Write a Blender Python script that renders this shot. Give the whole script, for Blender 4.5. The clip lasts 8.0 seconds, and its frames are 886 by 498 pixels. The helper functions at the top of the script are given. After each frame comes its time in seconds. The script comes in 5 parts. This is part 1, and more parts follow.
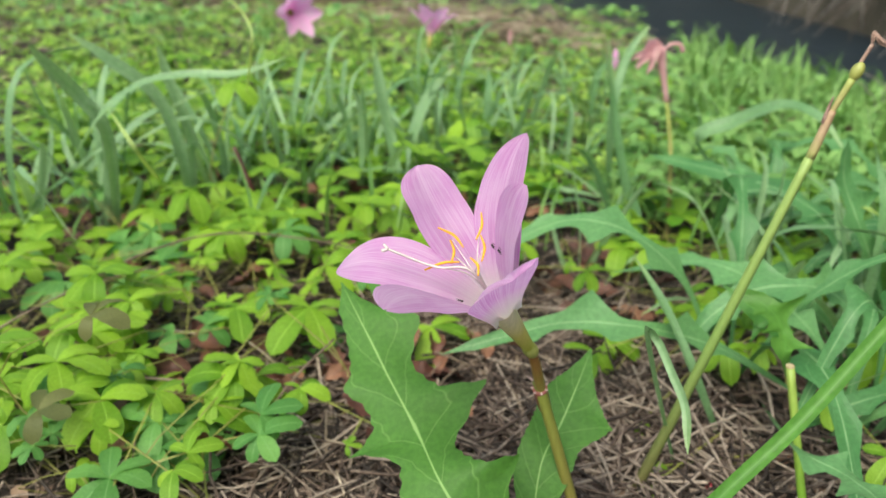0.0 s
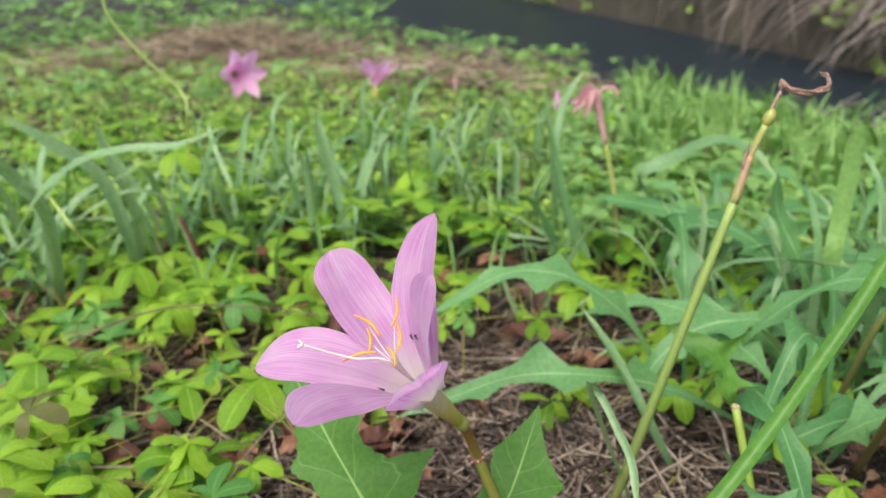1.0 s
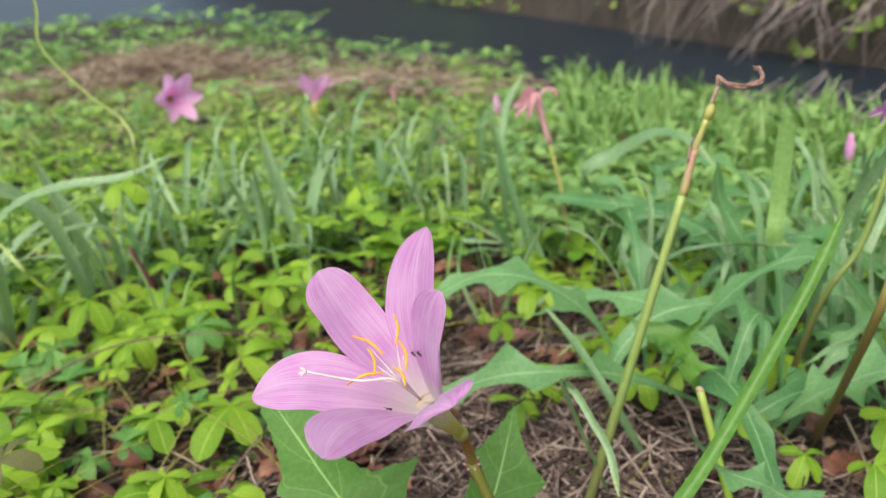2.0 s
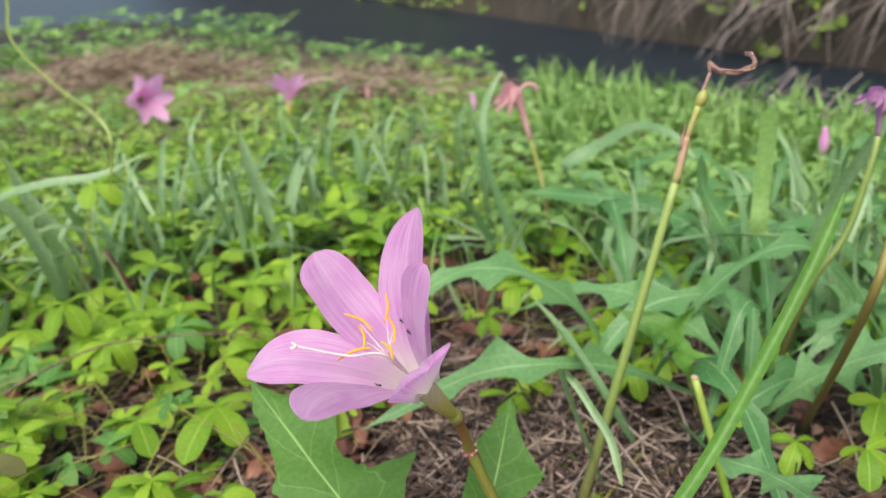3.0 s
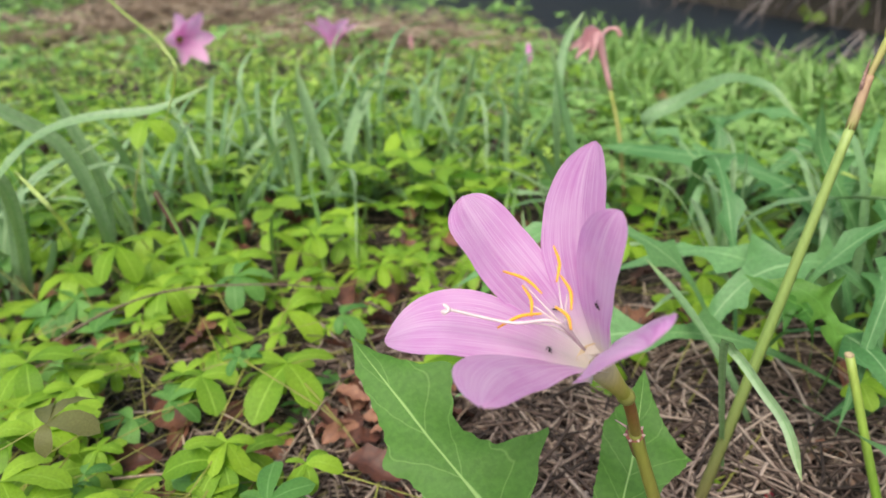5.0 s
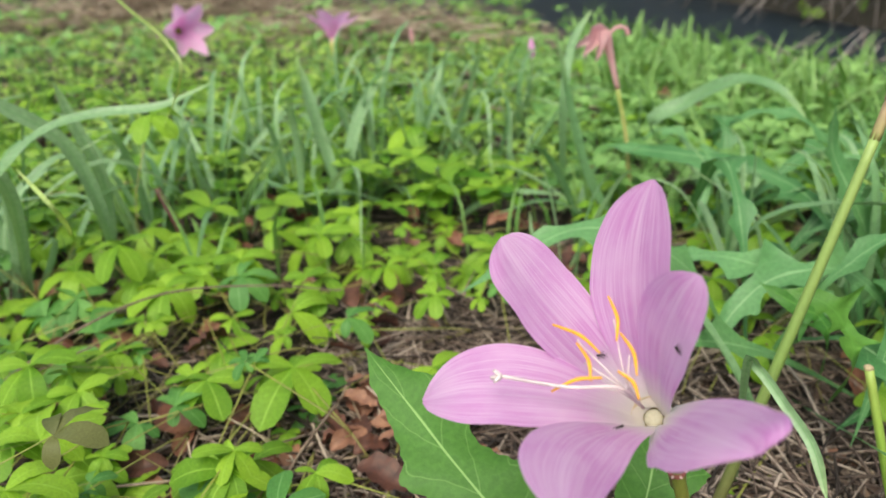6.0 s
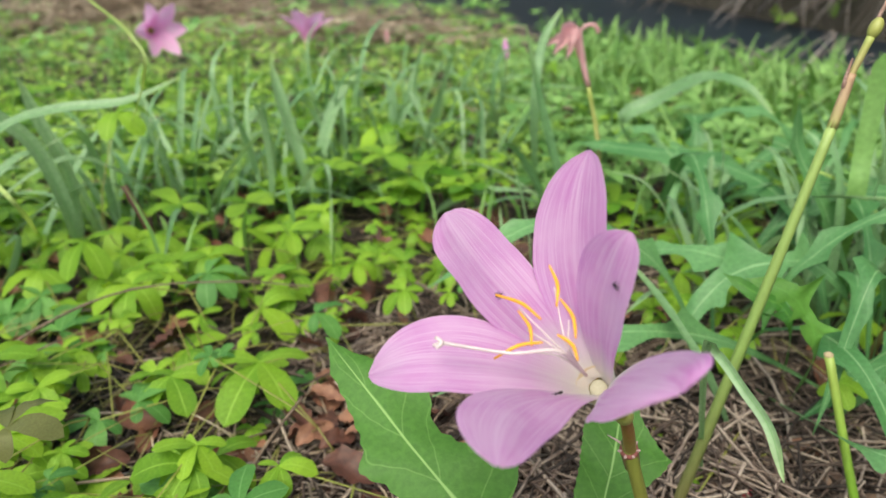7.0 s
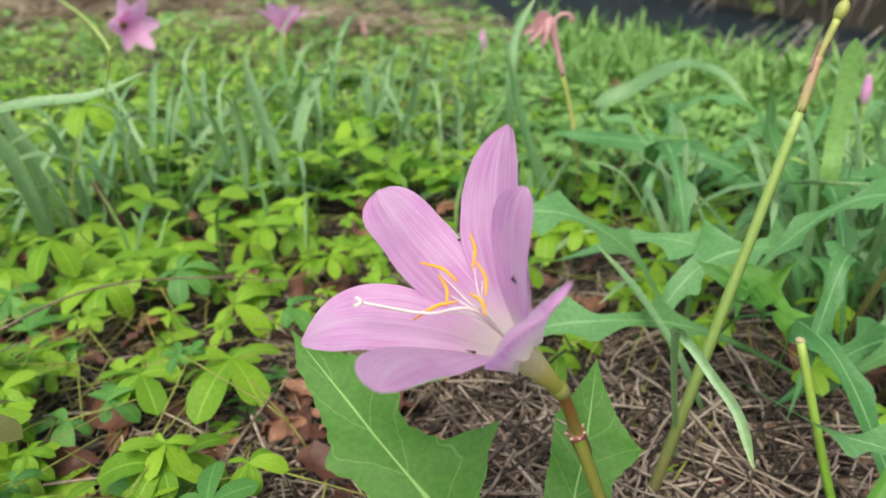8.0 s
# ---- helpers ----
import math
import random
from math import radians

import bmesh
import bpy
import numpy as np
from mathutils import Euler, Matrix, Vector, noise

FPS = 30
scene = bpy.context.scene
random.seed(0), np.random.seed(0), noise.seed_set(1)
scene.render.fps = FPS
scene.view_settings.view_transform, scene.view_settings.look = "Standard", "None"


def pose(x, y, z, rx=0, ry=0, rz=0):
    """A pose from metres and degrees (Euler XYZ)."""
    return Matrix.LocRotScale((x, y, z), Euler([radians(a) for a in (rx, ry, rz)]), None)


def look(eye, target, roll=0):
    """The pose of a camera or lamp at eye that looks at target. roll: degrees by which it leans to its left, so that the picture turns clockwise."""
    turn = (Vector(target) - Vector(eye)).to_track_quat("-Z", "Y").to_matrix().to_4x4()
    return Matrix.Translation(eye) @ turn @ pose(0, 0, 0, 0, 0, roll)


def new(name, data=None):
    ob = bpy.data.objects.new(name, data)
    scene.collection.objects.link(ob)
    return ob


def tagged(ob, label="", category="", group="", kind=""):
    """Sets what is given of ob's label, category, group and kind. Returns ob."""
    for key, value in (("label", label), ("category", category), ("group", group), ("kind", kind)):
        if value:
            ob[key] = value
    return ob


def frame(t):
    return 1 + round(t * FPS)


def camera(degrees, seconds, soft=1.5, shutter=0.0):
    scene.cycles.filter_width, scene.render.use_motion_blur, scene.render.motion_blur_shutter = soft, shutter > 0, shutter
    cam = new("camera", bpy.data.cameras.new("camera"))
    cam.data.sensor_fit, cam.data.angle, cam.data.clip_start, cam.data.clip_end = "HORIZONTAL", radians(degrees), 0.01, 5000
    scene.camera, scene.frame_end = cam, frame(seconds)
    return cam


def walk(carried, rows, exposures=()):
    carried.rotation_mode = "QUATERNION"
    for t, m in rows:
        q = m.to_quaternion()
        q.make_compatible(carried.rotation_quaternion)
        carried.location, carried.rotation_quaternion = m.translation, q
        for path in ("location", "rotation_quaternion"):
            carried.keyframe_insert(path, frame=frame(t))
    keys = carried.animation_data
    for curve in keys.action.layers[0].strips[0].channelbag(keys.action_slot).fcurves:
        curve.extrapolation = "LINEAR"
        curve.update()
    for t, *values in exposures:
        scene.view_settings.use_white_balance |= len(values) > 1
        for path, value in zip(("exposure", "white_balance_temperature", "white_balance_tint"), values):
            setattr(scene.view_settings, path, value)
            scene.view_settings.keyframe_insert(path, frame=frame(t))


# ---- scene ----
cam = camera(60.37, 8.0)
cam.data.dof.use_dof = True
cam.data.dof.focus_distance = 0.245
cam.data.dof.aperture_fstop = 14.0
PATH = [
    (0, (0.0156, 0.0447, 0.3344), (-0.0209, 1.8345, -0.5575), 1.00),
    (0.5, (0.0197, 0.0444, 0.3441), (0.0185, 1.8620, -0.4904), -0.21),
    (1, (0.0278, 0.0485, 0.3450), (0.0835, 1.8827, -0.4505), -1.91),
    (1.5, (0.0239, 0.0442, 0.3501), (0.1580, 1.8827, -0.4256), -3.51),
    (1.7, (0.0229, 0.0428, 0.3508), (0.1801, 1.8750, -0.4357), -4.17),
    (2.8, (0.0094, 0.0479, 0.3457), (0.2780, 1.8678, -0.4390), -4.86),
    (3, (0.0099, 0.0481, 0.3443), (0.2772, 1.8669, -0.4435), -4.78),
    (3.5, (0.0086, 0.0493, 0.3426), (0.2783, 1.8588, -0.4654), -4.49),
    (4, (0.0043, 0.0522, 0.3390), (0.2648, 1.8501, -0.4977), -3.94),
    (4.5, (-0.0123, 0.0691, 0.3289), (0.2286, 1.8542, -0.5403), -3.49),
    (4.7, (-0.0207, 0.0813, 0.3231), (0.2009, 1.8683, -0.5474), -3.52),
    (5.8, (-0.0391, 0.1053, 0.3257), (0.1745, 1.8776, -0.5762), -2.87),
    (6, (-0.0375, 0.1046, 0.3273), (0.1882, 1.8771, -0.5711), -2.63),
    (6.5, (-0.0284, 0.1028, 0.3229), (0.2158, 1.8766, -0.5683), -2.45),
    (7, (-0.0309, 0.1018, 0.3207), (0.2476, 1.8715, -0.5684), -2.09),
    (7.5, (-0.0288, 0.1038, 0.3174), (0.2733, 1.8654, -0.5802), -2.00),
    (8, (-0.0237, 0.1039, 0.3174), (0.2920, 1.8592, -0.5877), -2.43),
]
walk(cam, [(t, look(eye, target, roll)) for t, eye, target, roll in PATH],
     [(0.0, 0.78, 6500, -8), (0.7, 0.78, 6500, -5), (1.5, 0.77, 6500, 5), (4.5, 0.76, 6500, 6), (6.0, 0.73, 6500, -4), (8.0, 0.74, 6500, -5)])

# ---- daylight: a bright overcast sky ----
world = bpy.data.worlds.new("overcast_sky")
scene.world = world
world.use_nodes = True
wn = world.node_tree.nodes
sky = wn.new("ShaderNodeTexSky")
sky.sky_type = "NISHITA"
sky.sun_disc = False
sky.sun_elevation = radians(58)
sky.sun_rotation = radians(-150)
sky.air_density, sky.dust_density, sky.ozone_density = 1.0, 5.0, 0.6
world.node_tree.links.new(sky.outputs[0], wn["Background"].inputs[0])
wn["Background"].inputs[1].default_value = 0.15
sun_data = bpy.data.lights.new("veiled_sun", "SUN")
sun_data.energy, sun_data.angle, sun_data.color = 1.5, radians(40), (1.0, 0.96, 0.9)
sun = new("veiled_sun", sun_data)
sun.matrix_world = look((-1.5, -2.6, 4.8), (0, 0, 0))

# ---- materials ----


def material(name):
    m = bpy.data.materials.new(name)
    m.use_nodes = True
    nt = m.node_tree
    return m, nt, nt.nodes["Principled BSDF"], nt.nodes["Material Output"]


def node(nt, kind, **inputs):
    n = nt.nodes.new(kind)
    for key, value in inputs.items():
        n.inputs[key.replace("_", " ")].default_value = value
    return n


def ramp(nt, source, stops):
    r = nt.nodes.new("ShaderNodeValToRGB")
    el = r.color_ramp.elements
    while len(el) < len(stops):
        el.new(0.5)
    for e, (p, c) in zip(el, stops):
        e.position, e.color = p, (*c, 1)
    nt.links.new(source, r.inputs[0])
    return r.outputs[0]


def mix(nt, fac, a, b, mode="MIX"):
    n = nt.nodes.new("ShaderNodeMix")
    n.data_type, n.blend_type = "RGBA", mode
    for sock, value in ((n.inputs[0], fac), (n.inputs[6], a), (n.inputs[7], b)):
        if hasattr(value, "is_linked"):
            nt.links.new(value, sock)
        elif isinstance(value, tuple):
            sock.default_value = (*value, 1)
        else:
            sock.default_value = value
    return n.outputs[2]


def leaf_material(name, dark, light, tip=None, rough=0.45, through_light=0.35, scale=120.0, vein=None, vein_width=0.03, random_island=False, spots=None):
    """A leaf: two greens over the blade, paler veins along its middle, and light that comes through it."""
    m, nt, p, out = material(name)
    uv = nt.nodes.new("ShaderNodeUVMap")
    uv.uv_map = "leaf"
    sep = nt.nodes.new("ShaderNodeSeparateXYZ")
    nt.links.new(uv.outputs[0], sep.inputs[0])
    geo = nt.nodes.new("ShaderNodeTexCoord")
    big = node(nt, "ShaderNodeTexNoise", Scale=scale * 0.25, Detail=3.0)
    fine = node(nt, "ShaderNodeTexNoise", Scale=scale * 4, Detail=4.0)
    nt.links.new(geo.outputs["Object"], big.inputs["Vector"])
    nt.links.new(geo.outputs["Object"], fine.inputs["Vector"])
    if random_island:
        rnd = nt.nodes.new("ShaderNodeNewGeometry").outputs["Random Per Island"]
    else:
        rnd = nt.nodes.new("ShaderNodeObjectInfo").outputs["Random"]
    add = nt.nodes.new("ShaderNodeMath")
    add.operation = "MULTIPLY_ADD"
    add.inputs[1].default_value = 0.75
    sub = nt.nodes.new("ShaderNodeMath")
    sub.operation = "MULTIPLY_ADD"
    sub.inputs[1].default_value, sub.inputs[2].default_value = 0.7, -0.22
    nt.links.new(big.outputs[0], sub.inputs[0])
    nt.links.new(rnd, add.inputs[0])
    nt.links.new(sub.outputs[0], add.inputs[2])
    col = ramp(nt, add.outputs[0], [(0.1, dark), (0.9, light)])
    if tip:
        col = mix(nt, ramp(nt, sep.outputs[0], [(0.8, (0, 0, 0)), (1.0, (1, 1, 1))]), col, tip)
    if spots:
        sp = node(nt, "ShaderNodeTexNoise", Scale=scale * 1.3, Detail=5.0)
        nt.links.new(geo.outputs["Object"], sp.inputs["Vector"])
        col = mix(nt, ramp(nt, sp.outputs[0], [(0.56, (0, 0, 0)), (0.7, (0.8, 0.8, 0.8))]), col, spots)
    col = mix(nt, 0.3, col, mix(nt, ramp(nt, fine.outputs[0], [(0.35, (0, 0, 0)), (0.65, (1, 1, 1))]), (0.45, 0.45, 0.4), (1.15, 1.15, 1.1)), "MULTIPLY")
    if vein:
        ab = nt.nodes.new("ShaderNodeMath")
        ab.operation = "ABSOLUTE"
        nt.links.new(sep.outputs[1], ab.inputs[0])
        rib = ramp(nt, ab.outputs[0], [(0.0, (1, 1, 1)), (vein_width, (0.8, 0.8, 0.8)), (vein_width * 2.0, (0, 0, 0))])
        col = mix(nt, rib, col, vein)
        # side veins run forward from the rib
        k = nt.nodes.new("ShaderNodeMath")
        k.operation = "MULTIPLY_ADD"
        k.inputs[1].default_value = -0.13
        nt.links.new(ab.outputs[0], k.inputs[0])
        nt.links.new(sep.outputs[0], k.inputs[2])
        saw = nt.nodes.new("ShaderNodeMath")
        saw.operation = "PINGPONG"
        saw.inputs[1].default_value = 0.055
        nt.links.new(k.outputs[0], saw.inputs[0])
        side = ramp(nt, saw.outputs[0], [(0.0, (0.3, 0.3, 0.3)), (0.004, (0, 0, 0))])
        col = mix(nt, side, col, vein)
    nt.links.new(col, p.inputs["Base Color"])
    p.inputs["Roughness"].default_value = rough
    p.inputs["Specular IOR Level"].default_value = 0.3
    bump = node(nt, "ShaderNodeBump", Strength=0.4, Distance=0.0008)
    nt.links.new(fine.outputs[0], bump.inputs["Height"])
    nt.links.new(bump.outputs[0], p.inputs["Normal"])
    tr = nt.nodes.new("ShaderNodeBsdfTranslucent")
    warm = mix(nt, 1.0, col, (1.1, 1.15, 0.6), "MULTIPLY")
    nt.links.new(warm, tr.inputs[0])
    ms = nt.nodes.new("ShaderNodeMixShader")
    ms.inputs[0].default_value = through_light
    nt.links.new(p.outputs[0], ms.inputs[1])
    nt.links.new(tr.outputs[0], ms.inputs[2])
    nt.links.new(ms.outputs[0], out.inputs[0])
    return m


def matt_material(name, stops, scale=60.0, rough=0.85, bump=0.4, depth=0.001, detail=6.0, stretch=(1, 1, 1), by_object=0.0, island=0.0):
    """An uneven matt surface: soil, bark, dry leaf, stalk, stone."""
    m, nt, p, out = material(name)
    tc = nt.nodes.new("ShaderNodeTexCoord")
    mp = nt.nodes.new("ShaderNodeMapping")
    mp.inputs["Scale"].default_value = stretch
    nt.links.new(tc.outputs["Object"], mp.inputs[0])
    n1 = node(nt, "ShaderNodeTexNoise", Scale=scale, Detail=detail, Roughness=0.65)
    n2 = node(nt, "ShaderNodeTexNoise", Scale=scale * 0.13, Detail=3.0)
    nt.links.new(mp.outputs[0], n1.inputs["Vector"])
    nt.links.new(mp.outputs[0], n2.inputs["Vector"])
    s = nt.nodes.new("ShaderNodeMath")
    s.operation = "MULTIPLY_ADD"
    s.inputs[1].default_value = 0.6
    h = nt.nodes.new("ShaderNodeMath")
    h.operation = "MULTIPLY"
    h.inputs[1].default_value = 0.42
    nt.links.new(n2.outputs[0], h.inputs[0])
    nt.links.new(n1.outputs[0], s.inputs[0])
    nt.links.new(h.outputs[0], s.inputs[2])
    value = s.outputs[0]
    for amount, kind, socket in ((by_object, "ShaderNodeObjectInfo", "Random"), (island, "ShaderNodeNewGeometry", "Random Per Island")):
        if amount:
            r = nt.nodes.new(kind)
            a = nt.nodes.new("ShaderNodeMath")
            a.operation = "MULTIPLY_ADD"
            a.inputs[1].default_value = amount
            nt.links.new(r.outputs[socket], a.inputs[0])
            b = nt.nodes.new("ShaderNodeMath")
            b.operation = "SUBTRACT"
            b.inputs[1].default_value = amount * 0.5
            nt.links.new(value, a.inputs[2])
            nt.links.new(a.outputs[0], b.inputs[0])
            value = b.outputs[0]
    nt.links.new(ramp(nt, value, stops), p.inputs["Base Color"])
    p.inputs["Roughness"].default_value = rough
    b = node(nt, "ShaderNodeBump", Strength=bump, Distance=depth)
    nt.links.new(n1.outputs[0], b.inputs["Height"])
    nt.links.new(b.outputs[0], p.inputs["Normal"])
    return m


def stalk_material(name, low, high, top=None, rough=0.5):
    """A stalk that changes colour from its foot (u = 0) to its head (u = 1)."""
    m, nt, p, out = material(name)
    uv = nt.nodes.new("ShaderNodeUVMap")
    uv.uv_map = "leaf"
    sep = nt.nodes.new("ShaderNodeSeparateXYZ")
    nt.links.new(uv.outputs[0], sep.inputs[0])
    tc = nt.nodes.new("ShaderNodeTexCoord")
    mp = nt.nodes.new("ShaderNodeMapping")
    mp.inputs["Scale"].default_value = (1, 1, 0.15)
    nt.links.new(tc.outputs["Object"], mp.inputs[0])
    n = node(nt, "ShaderNodeTexNoise", Scale=900.0, Detail=4.0)
    nt.links.new(mp.outputs[0], n.inputs["Vector"])
    stops = [(0.0, low), (0.5, high), (1.0, top or high)]
    col = ramp(nt, sep.outputs[0], stops)
    col = mix(nt, 0.35, col, mix(nt, n.outputs[0], (0.3, 0.3, 0.3), (1.3, 1.3, 1.3)), "MULTIPLY")
    nt.links.new(col, p.inputs["Base Color"])
    p.inputs["Roughness"].default_value = rough
    p.inputs["Subsurface Weight"].default_value = 0.0
    b = node(nt, "ShaderNodeBump", Strength=0.2, Distance=0.0003)
    nt.links.new(n.outputs[0], b.inputs["Height"])
    nt.links.new(b.outputs[0], p.inputs["Normal"])
    return m


def tepal_material(name, base, mid, edge, throat=(0.85, 0.82, 0.75)):
    m, nt, p, out = material(name)
    uv = nt.nodes.new("ShaderNodeUVMap")
    uv.uv_map = "leaf"
    sep = nt.nodes.new("ShaderNodeSeparateXYZ")
    nt.links.new(uv.outputs[0], sep.inputs[0])
    mp = nt.nodes.new("ShaderNodeMapping")
    mp.inputs["Scale"].default_value = (1.1, 17.0, 1.0)
    nt.links.new(uv.outputs[0], mp.inputs[0])
    veins = node(nt, "ShaderNodeTexNoise", Scale=1.6, Detail=4.0, Roughness=0.6)
    nt.links.new(mp.outputs[0], veins.inputs["Vector"])
    tc = nt.nodes.new("ShaderNodeTexCoord")
    cloud = node(nt, "ShaderNodeTexNoise", Scale=70.0, Detail=3.0)
    nt.links.new(tc.outputs["Object"], cloud.inputs["Vector"])
    fine = node(nt, "ShaderNodeTexNoise", Scale=2200.0, Detail=3.0)
    nt.links.new(tc.outputs["Object"], fine.inputs["Vector"])
    col = ramp(nt, veins.outputs[0], [(0.34, base), (0.5, mid), (0.66, edge)])
    col = mix(nt, ramp(nt, cloud.outputs[0], [(0.35, (0.0, 0.0, 0.0)), (0.7, (0.55, 0.55, 0.55))]), col, edge)
    ab = nt.nodes.new("ShaderNodeMath")
    ab.operation = "ABSOLUTE"
    nt.links.new(sep.outputs[1], ab.inputs[0])
    col = mix(nt, ramp(nt, ab.outputs[0], [(0.0, (0.5, 0.5, 0.5)), (0.09, (0, 0, 0))]), col, edge)
    col = mix(nt, ramp(nt, sep.outputs[0], [(0.03, (0.9, 0.9, 0.9)), (0.24, (0, 0, 0))]), col, throat)
    nt.links.new(col, p.inputs["Base Color"])
    p.inputs["Roughness"].default_value = 0.55
    p.inputs["Specular IOR Level"].default_value = 0.3
    p.inputs["Sheen Weight"].default_value = 0.15
    hm = nt.nodes.new("ShaderNodeMath")
    hm.operation = "MULTIPLY_ADD"
    hm.inputs[1].default_value = 0.12
    nt.links.new(fine.outputs[0], hm.inputs[0])
    nt.links.new(veins.outputs[0], hm.inputs[2])
    b = node(nt, "ShaderNodeBump", Strength=0.45, Distance=0.0006)
    nt.links.new(hm.outputs[0], b.inputs["Height"])
    nt.links.new(b.outputs[0], p.inputs["Normal"])
    tr = nt.nodes.new("ShaderNodeBsdfTranslucent")
    nt.links.new(col, tr.inputs[0])
    ms = nt.nodes.new("ShaderNodeMixShader")
    ms.inputs[0].default_value = 0.5
    nt.links.new(p.outputs[0], ms.inputs[1])
    nt.links.new(tr.outputs[0], ms.inputs[2])
    nt.links.new(ms.outputs[0], out.inputs[0])
    return m


def plain(name, colour, rough=0.5, coat=0.0):
    return matt_material(name, [(0.3, tuple(c * 0.8 for c in colour)), (0.7, tuple(min(1, c * 1.15) for c in colour))], 900.0, rough, 0.15, 0.0003)


SOIL = matt_material("dark_damp_soil", [(0.32, (0.005, 0.003, 0.0025)), (0.55, (0.02, 0.012, 0.009)), (0.8, (0.07, 0.048, 0.034))], 160.0, 0.9, 0.9, 0.004)
STRAW = matt_material("dry_straw", [(0.28, (0.024, 0.014, 0.010)), (0.5, (0.105, 0.066, 0.050)), (0.88, (0.40, 0.31, 0.25))], 300.0, 0.8, 0.4, 0.0005, island=0.6)
TWIG = matt_material("dry_twig", [(0.3, (0.08, 0.05, 0.035)), (0.7, (0.36, 0.27, 0.19))], 500.0, 0.85, 0.6, 0.0006, by_object=0.35)
DEADLEAF = matt_material("dead_brown_leaf", [(0.2, (0.035, 0.013, 0.009)), (0.5, (0.12, 0.042, 0.024)), (0.85, (0.28, 0.135, 0.075))], 180.0, 0.6, 0.5, 0.0008, by_object=0.5)
LITTER = matt_material("leaf_litter", [(0.2, (0.022, 0.012, 0.009)), (0.5, (0.075, 0.04, 0.026)), (0.85, (0.24, 0.15, 0.10))], 150.0, 0.75, 0.5, 0.0008, island=0.6)
TEPAL = tepal_material("pink_tepal", (0.61, 0.205, 0.575), (0.69, 0.325, 0.67), (0.81, 0.53, 0.79))
FARTEPAL = tepal_material("bright_pink_tepal", (0.80, 0.26, 0.64), (0.86, 0.42, 0.75), (0.90, 0.58, 0.82), (0.8, 0.7, 0.6))
WILTED = tepal_material("wilted_pink_tepal", (0.58, 0.24, 0.30), (0.72, 0.40, 0.44), (0.80, 0.55, 0.56), (0.74, 0.44, 0.44))
PURPLE = tepal_material("wilted_purple_tepal", (0.34, 0.12, 0.34), (0.5, 0.22, 0.48), (0.62, 0.4, 0.6), (0.6, 0.4, 0.5))
TUBE = stalk_material("flower_tube", (0.28, 0.30, 0.03), (0.58, 0.48, 0.13), (0.84, 0.70, 0.50))
STEM = stalk_material("lily_stem", (0.12, 0.10, 0.03), (0.20, 0.17, 0.04), (0.22, 0.24, 0.04))
REDSTEM = stalk_material("reddish_stem", (0.23, 0.09, 0.03), (0.29, 0.16, 0.04), (0.27, 0.28, 0.05))
GREENSTEM = stalk_material("green_stem", (0.11, 0.075, 0.03), (0.18, 0.26, 0.06), (0.28, 0.37, 0.10))
TANSTEM = stalk_material("tan_stem", (0.30, 0.28, 0.09), (0.40, 0.27, 0.16), (0.36, 0.22, 0.13))
BRIGHTSTEM = stalk_material("bright_green_stem", (0.12, 0.25, 0.02), (0.19, 0.34, 0.03), (0.30, 0.38, 0.08))
SPATHE = stalk_material("papery_red_spathe", (0.30, 0.10, 0.085), (0.20, 0.06, 0.045), (0.20, 0.13, 0.04), 0.4)
TORN = plain("torn_pinkish_rim", (0.50, 0.33, 0.30), 0.6)
PALESTEM = stalk_material("pale_yellow_stalk", (0.34, 0.25, 0.12), (0.40, 0.36, 0.13), (0.34, 0.38, 0.09))
DRYPINK = matt_material("dried_flower_brown", [(0.32, (0.09, 0.045, 0.035)), (0.5, (0.24, 0.14, 0.11)), (0.7, (0.50, 0.36, 0.30))], 700.0, 0.8, 0.6, 0.0005)
POD = plain("green_seed_pod", (0.31, 0.31, 0.08), 0.45)
CUTEND = plain("cut_stem_end", (0.36, 0.28, 0.16), 0.8)
FILAMENT = plain("white_filament", (0.58, 0.47, 0.47), 0.6)
THROAT = plain("greenish_white_throat", (0.40, 0.36, 0.27), 0.7)
POLLEN = plain("orange_pollen", (0.72, 0.32, 0.025), 0.9)
ANT = plain("dark_ant", (0.012, 0.006, 0.005), 0.55)
BERRY = plain("red_berry", (0.55, 0.05, 0.08), 0.35)
CLOVER = leaf_material("yellow_green_leaflet", (0.13, 0.27, 0.018), (0.31, 0.48, 0.04), None, 0.5, 0.38, 200.0, (0.34, 0.52, 0.08), 0.03)
CARPET = leaf_material("yellow_green_carpet", (0.10, 0.24, 0.02), (0.31, 0.48, 0.05), None, 0.5, 0.38, 200.0, random_island=True)
CLOVERDARK = leaf_material("bluish_green_leaflet", (0.08, 0.21, 0.045), (0.18, 0.37, 0.085), None, 0.5, 0.35, 200.0, (0.2, 0.38, 0.12), 0.03)
OLIVE = leaf_material("olive_leaflet", (0.09, 0.10, 0.03), (0.17, 0.17, 0.06), None, 0.5, 0.3, 200.0)
THISTLE = leaf_material("mid_green_lobed_leaf", (0.046, 0.132, 0.016), (0.078, 0.188, 0.028), None, 0.55, 0.25, 110.0, (0.26, 0.42, 0.13), 0.018)
LETTUCE = leaf_material("bluish_lobed_leaf", (0.07, 0.19, 0.06), (0.18, 0.35, 0.14), None, 0.4, 0.3, 110.0, (0.26, 0.42, 0.2), 0.035)
BLADE = leaf_material("lily_grass_blade", (0.14, 0.27, 0.115), (0.36, 0.50, 0.29), (0.32, 0.43, 0.20), 0.33, 0.35, 90.0, (0.18, 0.34, 0.13), 0.05)
